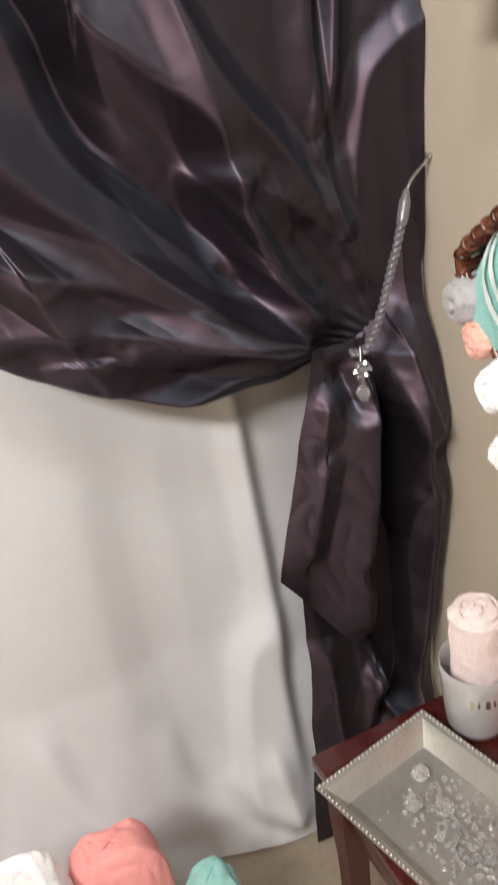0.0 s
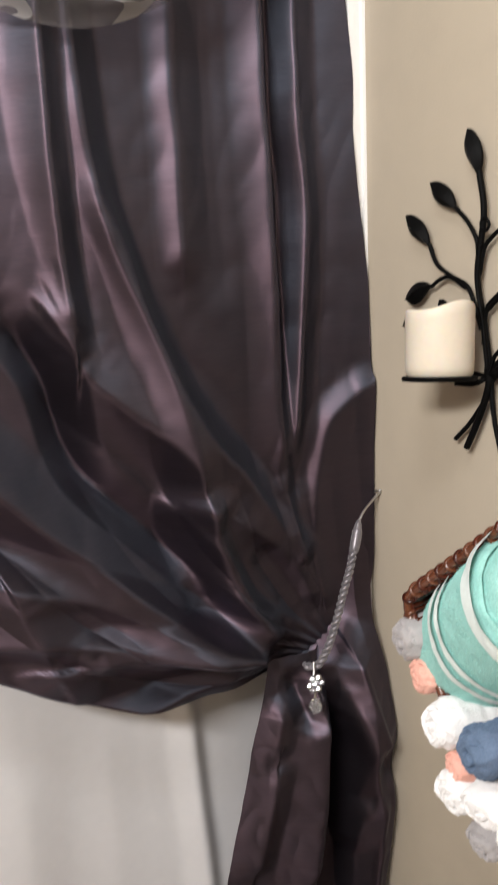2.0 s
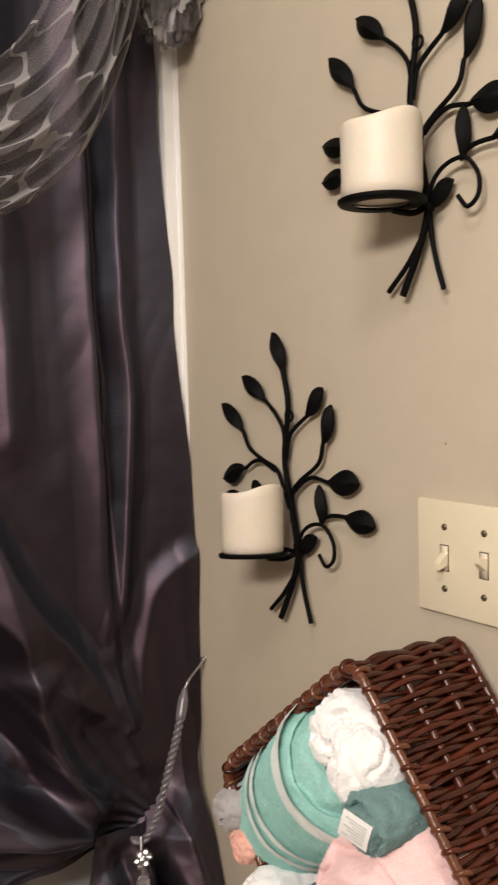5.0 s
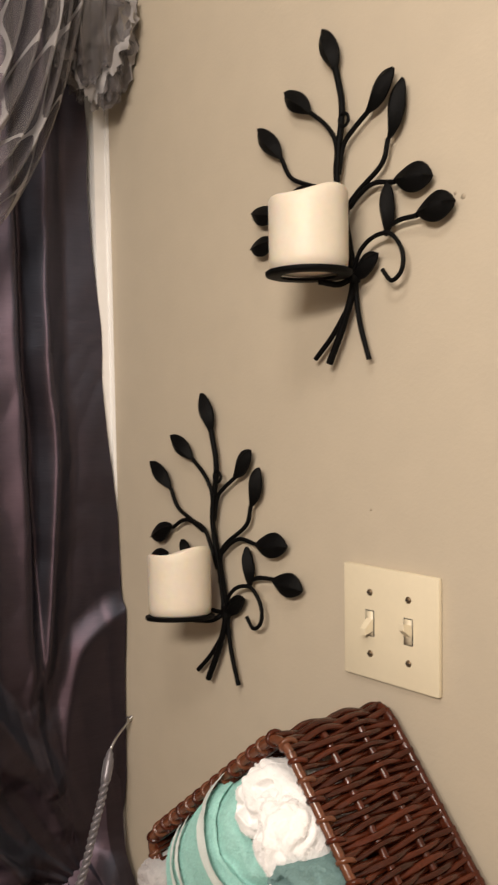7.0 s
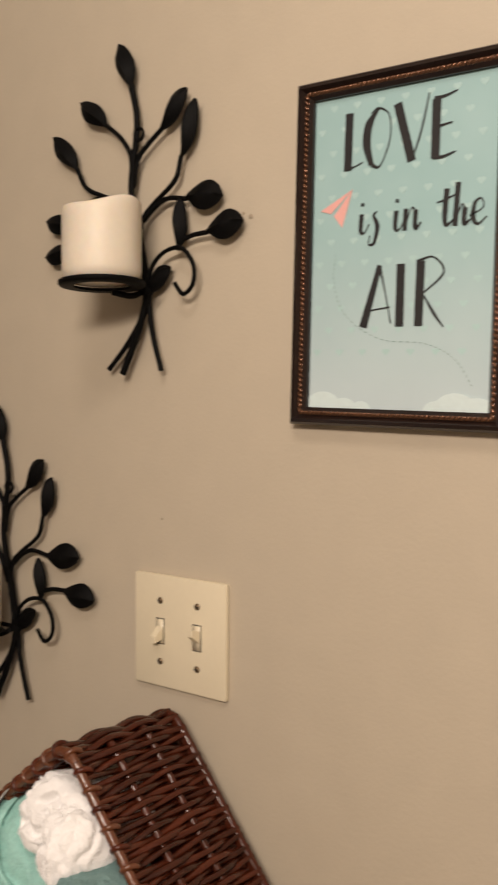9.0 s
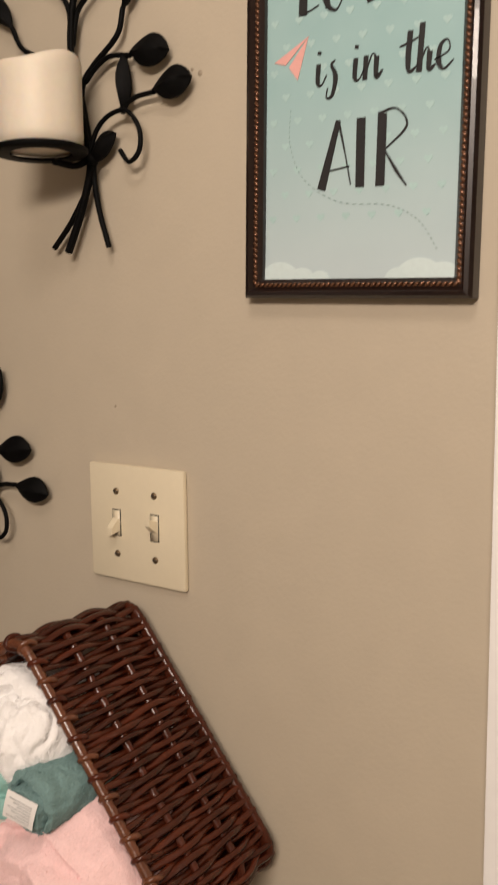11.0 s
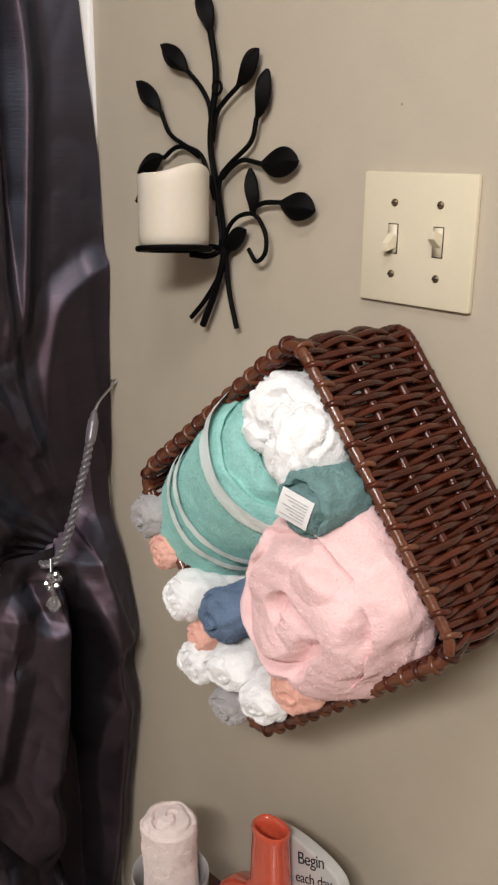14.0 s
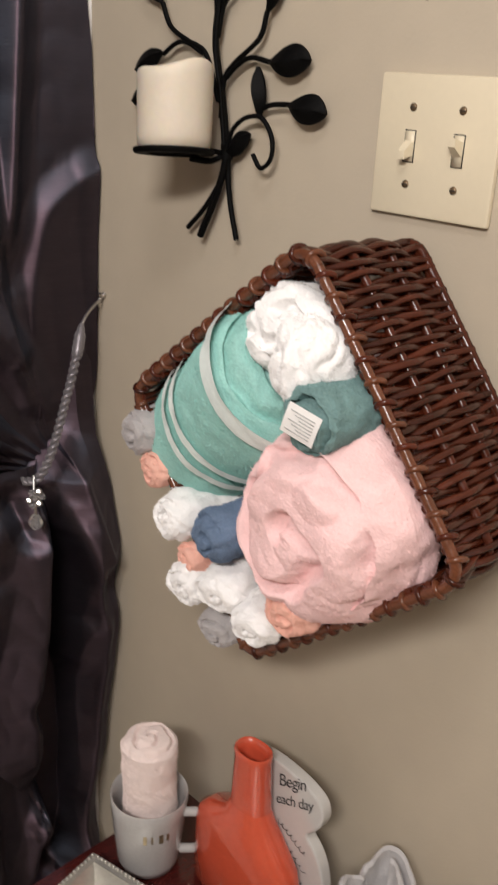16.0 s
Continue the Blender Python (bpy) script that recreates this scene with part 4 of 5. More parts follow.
B, T = 0.0074, 0.0012      # thick and thin strokes
G = {
    "l_capital": [([(0.12, 1), (0.08, 0)], (B, B)), ([(0.0, 0.03), (0.5, 0.06), (1, 0.12)], (T * 2, T, T))],
    "o_capital": [([(0.5, 1), (0.12, 0.75), (0.05, 0.4), (0.25, 0.05)], (T, B, B, B * 0.6)), ([(0.25, 0.05), (0.6, 0.02), (0.95, 0.45), (0.9, 0.85), (0.5, 1.0), (0.2, 0.93)], (B * 0.5, T, T, T, T * 1.5, T))],
    "v_capital": [([(0.0, 1), (0.5, 0.02)], (B, B)), ([(0.5, 0.02), (0.78, 0.5), (1.0, 1.08)], (T, T * 1.4, T))],
    "e_capital": [([(0.2, 0.98), (0.2, 0.02)], (B, B)), ([(0.1, 1.0), (0.5, 1.0), (1, 1.06)], (T * 2, T * 2, T)), ([(0.2, 0.52), (0.85, 0.56)], (T * 2, T)), ([(0.1, 0.02), (0.5, 0.02), (1, 0.08)], (T * 2, T * 2, T))],
    "i": [([(0.3, 0.62), (0.25, 0.1), (0.6, 0.05), (1.0, 0.3)], (0.0042, 0.0036, T, T)), ([(0.34, 0.86), (0.40, 0.96)], (0.0034, 0.003))],
    "s": [([(0.7, 0.62), (0.4, 0.5), (0.75, 0.2), (0.5, -0.25), (0.0, -0.3), (0.1, -0.05)], (T, 0.0024, 0.0042, 0.003, T, T))],
    "n": [([(0.15, 0.6), (0.1, 0.0)], (0.004, 0.004)), ([(0.1, 0.1), (0.45, 0.6), (0.68, 0.5)], (T, T, 0.002)), ([(0.68, 0.55), (0.68, 0.05), (1.0, 0.2)], (0.0042, 0.0036, T))],
    "t": [([(0.5, 1.1), (0.42, 0.4), (0.5, 0.05), (0.9, 0.2)], (0.0044, 0.0044, 0.003, T)), ([(0.0, 0.72), (0.4, 0.78), (1.0, 0.92)], (T, T * 1.5, T))],
    "h": [([(0.25, 1.25), (0.12, 0.0)], (0.0044, 0.0044)), ([(0.14, 0.15), (0.5, 0.6), (0.68, 0.45)], (T, T, 0.002)), ([(0.68, 0.5), (0.66, 0.05), (1.0, 0.15)], (0.0044, 0.0036, T))],
    "e": [([(0.0, 0.25), (0.75, 0.45), (0.65, 0.72), (0.3, 0.6), (0.22, 0.2), (0.5, 0.0), (1.0, 0.2)], (T, T, T, 0.003, 0.0042, 0.002, T))],
    "a_capital": [([(0.55, 1), (0.0, 0)], (B * 0.6, B)), ([(0.55, 1), (0.8, 0.5), (1.0, 0.05)], (T * 2, T, T)), ([(0.2, 0.27), (0.95, 0.32)], (T, T))],
    "i_capital": [([(0.5, 1), (0.5, 0)], (B, B))],
    "r_capital": [([(0.15, 1), (0.12, 0)], (B, B)), ([(0.0, 1.0), (0.6, 1.05), (0.95, 0.8), (0.2, 0.48)], (T * 2, T, T * 1.5, T)), ([(0.25, 0.5), (0.65, 0.2), (1.0, -0.02)], (T, B * 0.35, T))],
}
Z1, Z2, Z3 = 0.066, 0.014, -0.0605
for name, y, z, h, w in (("l_capital", 0.0495, Z1, 0.046, 0.015), ("o_capital", 0.0323, Z1, 0.046, 0.023), ("v_capital", 0.0045, Z1, 0.047, 0.027), ("e_capital", -0.0245, Z1, 0.046, 0.021),
                         ("i", 0.037, Z2, 0.026, 0.010), ("s", 0.027, Z2, 0.028, 0.010), ("i", 0.006, Z2, 0.026, 0.010), ("n", -0.003, Z2, 0.028, 0.016),
                         ("t", -0.0315, Z2, 0.026, 0.016), ("h", -0.045, Z2, 0.026, 0.014), ("e", -0.058, Z2, 0.026, 0.014),
                         ("a_capital", 0.030, Z3, 0.049, 0.025), ("i_capital", 0.0025, Z3, 0.049, 0.010), ("r_capital", -0.0160, Z3, 0.050, 0.024)):
    glyph(name, G[name], y, z, h, w)
hearts = Shape()
for row in range(12):
    for col in range(9):
        hy, hz = 0.084 - 0.0215 * (col + 0.5 * (row % 2)), 0.118 - 0.0180 * row
        if abs(hy) < PW - 0.018:
            hearts.prism([(hy + 0.0034 * math.sin(a) ** 3, hz + 0.0033 * (0.81 * math.cos(a) - 0.31 * math.cos(2 * a) - 0.12 * math.cos(3 * a) - 0.06 * math.cos(4 * a)))
                          for a in (2 * math.pi * k / 18 for k in range(18))], X0 + 0.0002, X0 + 0.0004)
tagged(part("heart_motif", hearts, HEART, picture, "pale printed hearts", smooth=False), kind="stuff")
part("paper_plane_motif", Shape().prism([(0.043, 0.051), (0.073, 0.036), (0.063, 0.033)], X0, X0 - 0.0002).prism([(0.043, 0.051), (0.060, 0.031), (0.052, 0.021)], X0, X0 - 0.0003), PAPER_PINK, picture, "pink paper plane drawing", smooth=False)
trail = Shape()
line = curve([(0, 0.058, 0.0), (0, 0.058, -0.026), (0, 0.045, -0.052), (0, 0.014, -0.070), (0, -0.025, -0.074), (0, -0.050, -0.086), (0, -0.066, -0.108)], 14)
for k in range(0, len(line) - 1, 2):
    stroke(trail, [line[k].yz, line[k + 1].yz], (0.0006, 0.0006))
tagged(part("dashed_trail", trail, INK_GREY, picture, "thin dashed grey line", smooth=False), kind="stuff")
for q, (cy, r) in enumerate(((0.066, 0.018), (0.046, 0.012), (0.030, 0.009), (-0.036, 0.011), (-0.052, 0.019), (-0.070, 0.015))):
    pts = [(cy + r * math.cos(a), -PH + 0.0135 + r * 0.8 * math.sin(a)) for a in (math.pi * k / 24 for k in range(25))]
    part("cloud_motif", Shape().prism([(max(-PW + 0.0135, min(PW - 0.0135, a)), b) for a, b in pts], X0, X0 - 0.0001 - 0.00012 * q), CLOUD, picture, smooth=False)


# ---------------------------------------------------------------- wicker basket on the wall, with towels
BU, BV = Vector((0, -0.630, -0.776)), Vector((0, 0.768, -0.640))     # the basket's two edges, in the plane of the wall
BA, LU, LV = Vector((0, -0.026, 1.190)), 0.262, 0.258                 # its upper corner, and their lengths
XB, XF = -0.014, -0.145                                               # back and rim


def perimeter(s, inset=0.0, r=0.020):
    """A point on the rounded outline, s from 0 to 1, from the upper corner down the BU side; and the outward normal."""
    w, h = LU - 2 * inset, LV - 2 * inset
    runs = [w - 2 * r, math.pi * r / 2, h - 2 * r, math.pi * r / 2] * 2
    d = (s % 1.0) * sum(runs)
    corners = [(r, 0, 1, 0), (w - r, r, 0, -1), (w, r, 0, 1), (w - r, h - r, 1, 0), (w - r, h, -1, 0), (r, h - r, 0, 1), (0, h - r, 0, -1), (r, r, -1, 0)]
    for k, run in enumerate(runs):
        if d <= run or k == 7:
            c = corners[k]
            if k % 2 == 0:
                a, b = c[0] + c[2] * d, c[1] + c[3] * d
                na, nb = c[3], -c[2]
            else:
                ang = d / r
                na = c[2] * math.cos(ang) - c[3] * 0 + {1: math.sin(ang), 3: 0, 5: -math.sin(ang), 7: 0}[k]
                nb = c[3] * math.cos(ang) + {1: 0, 3: math.sin(ang), 5: 0, 7: -math.sin(ang)}[k]
                a, b = c[0] + r * na, c[1] + r * nb
            return BA + BU * (a + inset) + BV * (b + inset), (BU * na + BV * nb)
        d -= run


basket = thing("wicker_basket", "dark brown wicker basket hung cornerwise on the wall, full of towels", "basket", tuple(BA))


def bpart(name, shape, mat, label=""):
    shape.v = [tuple(Vector(p) - BA) for p in shape.v]
    return part(name, shape, mat, basket, label)


def belly(u):
    """How far the side stands outside the rim's outline, from the back (0) to the rim (1)."""
    return 0.003 * (1 - u) - 0.002 * math.sin(math.pi * u)


bpart("back_panel", Shape().prism([tuple((BA + BU * a + BV * b).yz) for a, b in ((0.02, 0.02), (LU - 0.02, 0.02), (LU - 0.02, LV - 0.02), (0.02, LV - 0.02))], XB, XB + 0.008), WICKER)
NS, NK = 196, 3
rnd = random.Random(7)
for k in range(NS):
    pts, rad = [], []
    ph, jit = (k % 2) * math.pi, rnd.uniform(-0.0010, 0.0010)
    lean = rnd.uniform(-0.0034, 0.0034)
    thick = 0.0030 + rnd.uniform(-0.0004, 0.0004)
    for i in range(25):
        u = i / 24
        # neighbours draw together in pairs over one stake and part over the next
        pair = 0.0016 * (1 if k % 4 < 2 else -1) * math.cos(math.pi * NK * u) * (-1) ** k
        c, nrm = perimeter((k + 0.5) / NS + jit + lean * (u - 0.5) + 0.7 * pair, belly(u))
        p = c + nrm * (0.0042 * math.cos(math.pi * NK * u + ph) - 0.003)
        pts.append((XB + (XF - XB) * u, p.y, p.z))
        rad.append(thick * (1 + 0.06 * math.sin(9 * u + k)))
    bpart("strand", Shape().tube(pts, rad, 7, flat=0.9), WICKER)
for q in range(NK + 1):
    u = min(0.985, max(0.03, q / NK))
    pts = []
    for i in range(121):
        c, nrm = perimeter(i / 120, belly(u))
        p = c - nrm * 0.003
        pts.append((XB + (XF - XB) * u, p.y, p.z))
    bpart("stake", Shape().tube(pts, 0.0037, 8, cap=False), WICKER)


base_line = []
for i in range(161):
    c, nrm = perimeter(i / 160, belly(0.0))
    base_line.append((XB - 0.003, *c.yz))
bpart("base_rod", Shape().tube(base_line, 0.0045, 8, cap=False), WICKER)
rim = []
for i in range(161):
    c, nrm = perimeter(i / 160)
    rim.append((XF - 0.001, *(c - nrm * 0.001).yz))
bpart("rim_rod", Shape().tube(rim, 0.0044, 9, cap=False), RIMW, "reddish-brown rim cane")
for k in range(60):
    c, nrm = perimeter((k + 0.4) / 60)
    c2, _ = perimeter((k + 0.4) / 60 + 0.004)
    loop = [(XF + 0.002 + 0.0066 * math.cos(a), *(c + (c2 - c) * (0.5 + 0.5 * math.cos(a)) + nrm * (0.0058 * math.sin(a) - 0.001)).yz) for a in (2 * math.pi * j / 14 for j in range(15))]
    bpart("binding", Shape().tube(loop, 0.0025, 7, cap=False), RIMW if k % 2 else WICKER)


def terry_pile(rows, count, tall, mat, ob, wrap=True):
    """Short loops of pile standing off a cloth's surface."""
    sh = Shape()
    n, m = len(rows), len(rows[0])
    most = max(((rows[i][j + 1] - rows[i - 1][j]).cross(rows[i][j] - rows[i - 1][j + 1])).length for i in range(0, n, 5) for j in range(0, m - 1, 3))
    for _ in range(count):
        i, j = rnd.randrange(n if wrap else n - 1), rnd.randrange(m - 1)
        a, b, c, d = rows[i][j], rows[(i + 1) % n][j], rows[(i + 1) % n][j + 1], rows[i][j + 1]
        nr = (b - d).cross(c - a)
        if nr.length < 1e-9 or rnd.random() > nr.length / most:
            continue
        nr.normalize()
        u, v = rnd.random(), rnd.random()
        p = a * (1 - u) * (1 - v) + b * u * (1 - v) + c * u * v + d * (1 - u) * v
        if nr.dot(p) < 0:
            nr = -nr
        t = Vector((rnd.gauss(0, 1), rnd.gauss(0, 1), rnd.gauss(0, 1)))
        side = nr.cross(t).normalized() * 0.0004
        tip = p + (nr + 0.55 * t.normalized()).normalized() * tall * rnd.uniform(0.5, 1.1)
        o = len(sh.v)
        sh.v.extend((tuple(p - side - nr * 0.0005), tuple(p + side - nr * 0.0005), tuple(tip)))
        sh.f.append((o, o + 1, o + 2))
    me = bpy.data.meshes.new("terry_nap")
    me.from_pydata(sh.v, [], sh.f)
    me.materials.append(mat)
    pile = new("terry_nap", me)
    pile.parent = ob
    tagged(pile, kind="stuff")


def towel_roll(name, end, out, r, length, mat, label, turns=3.5, rough=0.10, squash=1.0, seed=0.0, bands=(), res=1.0, sag=0.0, spiral=0.010, puff=0.2, taper=0.93):
    """A rolled towel: its visible end at `end`, facing `out`; the roll's layers show as a spiral there."""
    out = Vector(out).normalized()
    e1 = out.cross(Vector((0, 0.3, 1))).normalized()
    e2 = out.cross(e1)
    nA, nB, nE = int(110 * res), int(60 * res), int(50 * res)
    ob = thing(name, label, "towel", tuple(end), "towels in the basket")

    def place(rad, a, h, lift=0.0):
        base = e1 * math.cos(a) + e2 * (math.sin(a) * squash)
        p = base * rad + out * h
        q = (p + Vector((seed, seed * 2, 0))) / r
        q = q + 0.35 * Vector((noise.noise(q * 1.4), noise.noise(q * 1.4 + Vector((5, 0, 0))), 0))
        k = rough * (0.75 * noise.noise(q * 0.9) + 0.9 * abs(noise.noise(q * 1.7 + Vector((0, seed, 3)))) + 0.25 * abs(noise.noise(q * 3.9)) + 0.10 * abs(noise.noise(q * 8.5)) - 0.25)
        fuzz = rnd.uniform(-0.0002, 0.0002)
        return p + base * (r * k * min(1, rad / r * 1.4) + fuzz + lift) + out * (r * k * 0.6 + fuzz) - Vector((0, 0, sag * (h / length) ** 2))

    rows = []
    for i in range(nA):
        a = 2 * math.pi * i / nA
        col = []
        for j in range(nB + 1):
            u = j / nB
            h = -length + u * (length - puff * r)
            col.append(place(r * (taper + (0.97 - taper) * min(1, u * 1.6)), a, h))
        for j in range(1, nE + 1):
            u = 1 - j / nE
            roundk = math.sqrt(max(0.0, 1 - max(0, (u - 0.55) / 0.45) ** 2))
            lay = (u * turns + a / (2 * math.pi) + 0.35 * nz(u * 2.5 * math.cos(a), u * 2.5 * math.sin(a), seed)) % 1.0
            cut = 1 - min(1.0, 3.6 * min(lay, 1 - lay))
            groove = -spiral * cut * cut * (3 - 2 * cut) * (1 if 0.08 < u < 0.9 else 0.3)
            col.append(place(r * 0.93 * u, a, -puff * r + puff * r * roundk + groove + 0.10 * r * (1 - u)))
        rows.append(col)
    sh = Shape().grid(rows, closed_u=True)
    part("roll", sh, mat, ob)
    terry_pile(rows, int(1.8e7 * r * r), 0.0018, mat, ob)
    for b0, b1, bm in bands:
        rows = [[place(r * 0.995, 2 * math.pi * i / nA, -length * (b0 + (b1 - b0) * j / 6), 0.0022) for j in range(7)] for i in range(nA)]
        part("woven_band", Shape().grid(rows, closed_u=True), bm, ob, "pale woven band")
    return ob


def bundle(name, centre, size, mat, label, seed, amp=0.35, turn=0.0, block=1.0):
    """A loosely folded cloth pushed into the heap: a lump with soft wandering folds."""
    ob = thing(name, label, "towel", tuple(centre), "towels in the basket")
    nA, nB = 110, 80
    rows = []
    for i in range(nA):
        a = 2 * math.pi * i / nA
        col = []
        for j in range(nB + 1):
            b = math.pi * j / nB
            d = Vector((math.sin(b) * math.cos(a), math.sin(b) * math.sin(a), math.cos(b)))
            q = d + Vector((seed, seed * 0.7, -seed))
            warp = noise.noise(q * 1.3) * 1.4
            fold = 2.4 * abs(noise.noise(Vector((q.x * 1.2 + warp * 0.8, q.y * 1.9, q.z * 1.2 - warp * 0.8)))) - 0.5
            k = 0.95 + amp * 0.75 * fold + amp * 0.4 * noise.noise(q * 1.6) + amp * 0.22 * (2 * abs(noise.noise(q * 3.8)) - 0.4) + rnd.uniform(-0.003, 0.003)
            d = Vector([math.copysign(abs(c) ** block, c) for c in d])
            p = Vector((d.x * size[0], d.y * size[1], d.z * size[2])) * k
            col.append(Matrix.Rotation(turn, 3, "X") @ p)
        rows.append(col)
    part("cloth", Shape().grid(rows, closed_u=True), mat, ob)
    terry_pile(rows, int(1.6e7 * size[1] * size[2]), 0.0018, mat, ob)
    return ob


towel_roll("bath_towel", (-0.190, -0.064, 0.983), (-0.965, 0.10, -0.10), 0.083, 0.125, T_PINK, "large fluffy pink bath towel rolled up", 1.6, 0.15, 0.98, 1.0, (), 1.9, spiral=0.015, puff=0.60, taper=0.74)
towel_roll("bath_towel", (-0.130, -0.006, 1.090), (-0.22, -0.75, 0.63), 0.065, 0.186, T_TEAL, "teal bath towel rolled up with pale woven stripes", 2.4, 0.06, 1.0, 4.0,
           ((0.03, 0.13, BAND), (0.48, 0.53, BAND), (0.60, 0.65, BAND)), 1.2, puff=0.3)
slate = towel_roll("hand_towel", (-0.184, -0.068, 1.072), (-0.97, 0.10, -0.06), 0.028, 0.072, T_SLATE, "slate green hand towel rolled up with a white label", 1.8, 0.16, 0.95, 7.0)
tagp = Shape().grid([[(-0.0012 * math.sin(3 * v), (u - 0.5) * 0.027, (v - 0.5) * 0.025) for v in (k / 6 for k in range(7))] for u in (k / 6 for k in range(7))])
care = part("care_label", tagp, LABEL, slate, "white sewn care label")
care.matrix_basis = pose(-0.0075, -0.004, 0.003, 18, -4, 14)
for k in range(7):
    lb = part("print_line", Shape().box((-0.0001, -0.010, -0.0004), (0.0, 0.010 - 0.004 * (k % 3), 0.0004)), LABEL_INK, care)
    lb.matrix_basis = pose(-0.0018, 0, 0.008 - 0.0026 * k)
towel_roll("hand_towel", (-0.160, -0.018, 1.134), (-0.86, -0.10, 0.40), 0.042, 0.105, T_WHITE, "white hand towel loosely rolled at the top of the heap", 1.5, 0.17, 0.94, 33.0, (), 1.2, spiral=0.010, puff=0.6)
bundle("hand_towel", (-0.150, -0.044, 1.107), (0.034, 0.030, 0.038), T_WHITE, "white hand towel tucked beneath another", 5.0, 0.16)
SMALL = [((-0.158, 0.160, 0.988), 0.026, T_GREY, "small grey washcloth rolled up"), ((-0.158, 0.134, 0.960), 0.019, T_PEACH, "small peach washcloth rolled up"),
         ((-0.170, 0.097, 0.931), 0.023, T_WHITE, "white washcloth rolled up"), ((-0.164, 0.076, 0.897), 0.018, T_PEACH, "small peach washcloth rolled up"),
         ((-0.188, 0.026, 0.944), 0.028, T_BLUE, "dusty blue washcloth rolled up"), ((-0.170, 0.072, 0.868), 0.023, T_WHITE, "white washcloth rolled up"),
         ((-0.180, 0.018, 0.889), 0.025, T_WHITE, "white washcloth rolled up"), ((-0.178, -0.020, 0.874), 0.023, T_WHITE, "white washcloth rolled up"),
         ((-0.180, -0.058, 0.906), 0.024, T_PEACH, "peach washcloth rolled up beneath the pink towel"), ((-0.162, 0.038, 0.834), 0.022, T_GREY, "small grey washcloth rolled up")]
for k, (p, r, mt, lb) in enumerate(SMALL):
    aim = (-0.95, 0.25 - 0.05 * (k % 3), -0.08 + 0.06 * (k % 4)) if k < 5 else (-0.93, -0.14 + 0.03 * (k % 3), -0.24)
    towel_roll("washcloth", p, aim, r, 0.115 if p[1] < 0.12 else 0.09, mt, lb, 1.6, 0.20, 0.85 + 0.05 * (k % 3), 10.0 + 3 * k, (), 0.6, spiral=0.005, puff=0.5)


# ---------------------------------------------------------------- side table and what stands on it
TOP = 0.452
table = thing("side_table", "small dark cherry wood side table with turned-in legs", "table", (-0.17, 0.0, 0.0))
part("table_top", Shape().box((-0.148, -0.27, TOP - 0.020), (0.150, 0.222, TOP)), CHERRY, table, bevel=0.005)
part("apron", Shape().box((-0.125, 0.185, TOP - 0.085), (0.125, 0.201, TOP - 0.0205)), CHERRY, table, bevel=0.002)
part("apron", Shape().box((-0.125, -0.245, TOP - 0.085), (0.125, -0.229, TOP - 0.0205)), CHERRY, table, bevel=0.002)
part("apron", Shape().box((-0.132, -0.215, TOP - 0.085), (-0.116, 0.172, TOP - 0.0205)), CHERRY, table, bevel=0.002)
part("apron", Shape().box((0.116, -0.215, TOP - 0.085), (0.132, 0.172, TOP - 0.0205)), CHERRY, table, bevel=0.002)
for lx in (-0.120, 0.124):
    for ly in (0.190, -0.236):
        leg = Shape().grid([[(lx + sx * w, ly + sy * w, h) for sx, sy in ((-1, -1), (1, -1), (1, 1), (-1, 1), (-1, -1))] for h, w in ((0.0, 0.011), (0.28, 0.014), (TOP - 0.09, 0.018), (TOP - 0.0205, 0.018))])
        part("leg", leg, CHERRY, table, smooth=False)

tray = thing("serving_tray", "rectangular pewter tray with a beaded rim, on the table", "tray", (-0.262, 0.170, TOP))
tray.rotation_euler = (0, 0, radians(11.5))
TW, TL = 0.078, 0.300      # half width, length
prof = [(-0.022, 0.0035), (-0.020, 0.004), (-0.004, 0.026), (0.004, 0.028), (0.004, 0.026), (-0.003, 0.0235), (-0.019, 0.001), (-0.022, 0.001)]
ring = []
for cx, cy, dx, dy in ((TW, 0.0, 1, 1), (-TW, 0.0, -1, 1), (-TW, -TL, -1, -1), (TW, -TL, 1, -1), (TW, 0.0, 1, 1)):
    ring.append([(cx + dx * k, cy + dy * k, h) for k, h in prof])
part("tray_side", Shape().grid(ring), TRAY, tray, smooth=False)
part("tray_floor", Shape().box((-TW + 0.021, -TL + 0.021, 0.0012), (TW - 0.021, -0.021, 0.0040)), TRAY, tray, smooth=False)
bead_mesh = Shape().lathe([(0.0, 0.0022), (0.0015, 0.0016), (0.0022, 0.0), (0.0015, -0.0016), (0.0, -0.0022)], (0, 0, 0), 8).mesh("bead", TRAY)
spots = [(x, 0.002) for x in np.arange(-TW, TW + 0.001, 0.0058)] + [(sx * (TW + 0.002), y) for y in np.arange(-TL, 0, 0.0058) for sx in (-1, 1)]
for bx, by in spots:
    o = new("bead", bead_mesh)
    o.parent = tray
    o.location = (bx, by, 0.0285)
rnd = random.Random(3)
M = Matrix.Translation(tray.location) @ Matrix.Rotation(radians(11.5), 4, "Z")
for gx, gy, r in ((-0.012, -0.072, 0.0105), (0.022, -0.050, 0.0105), (0.008, -0.098, 0.0110)):
    p = M @ Vector((gx, gy, 0.0045 + r * 0.9))
    tagged(part("glass_gem", gem(Shape(), (0, 0, 0), r, 0.9), CRYSTAL, smooth=False), "large clear faceted glass gem lying in the tray", "glass gem", "large gems in the tray").location = p
pile = Shape()
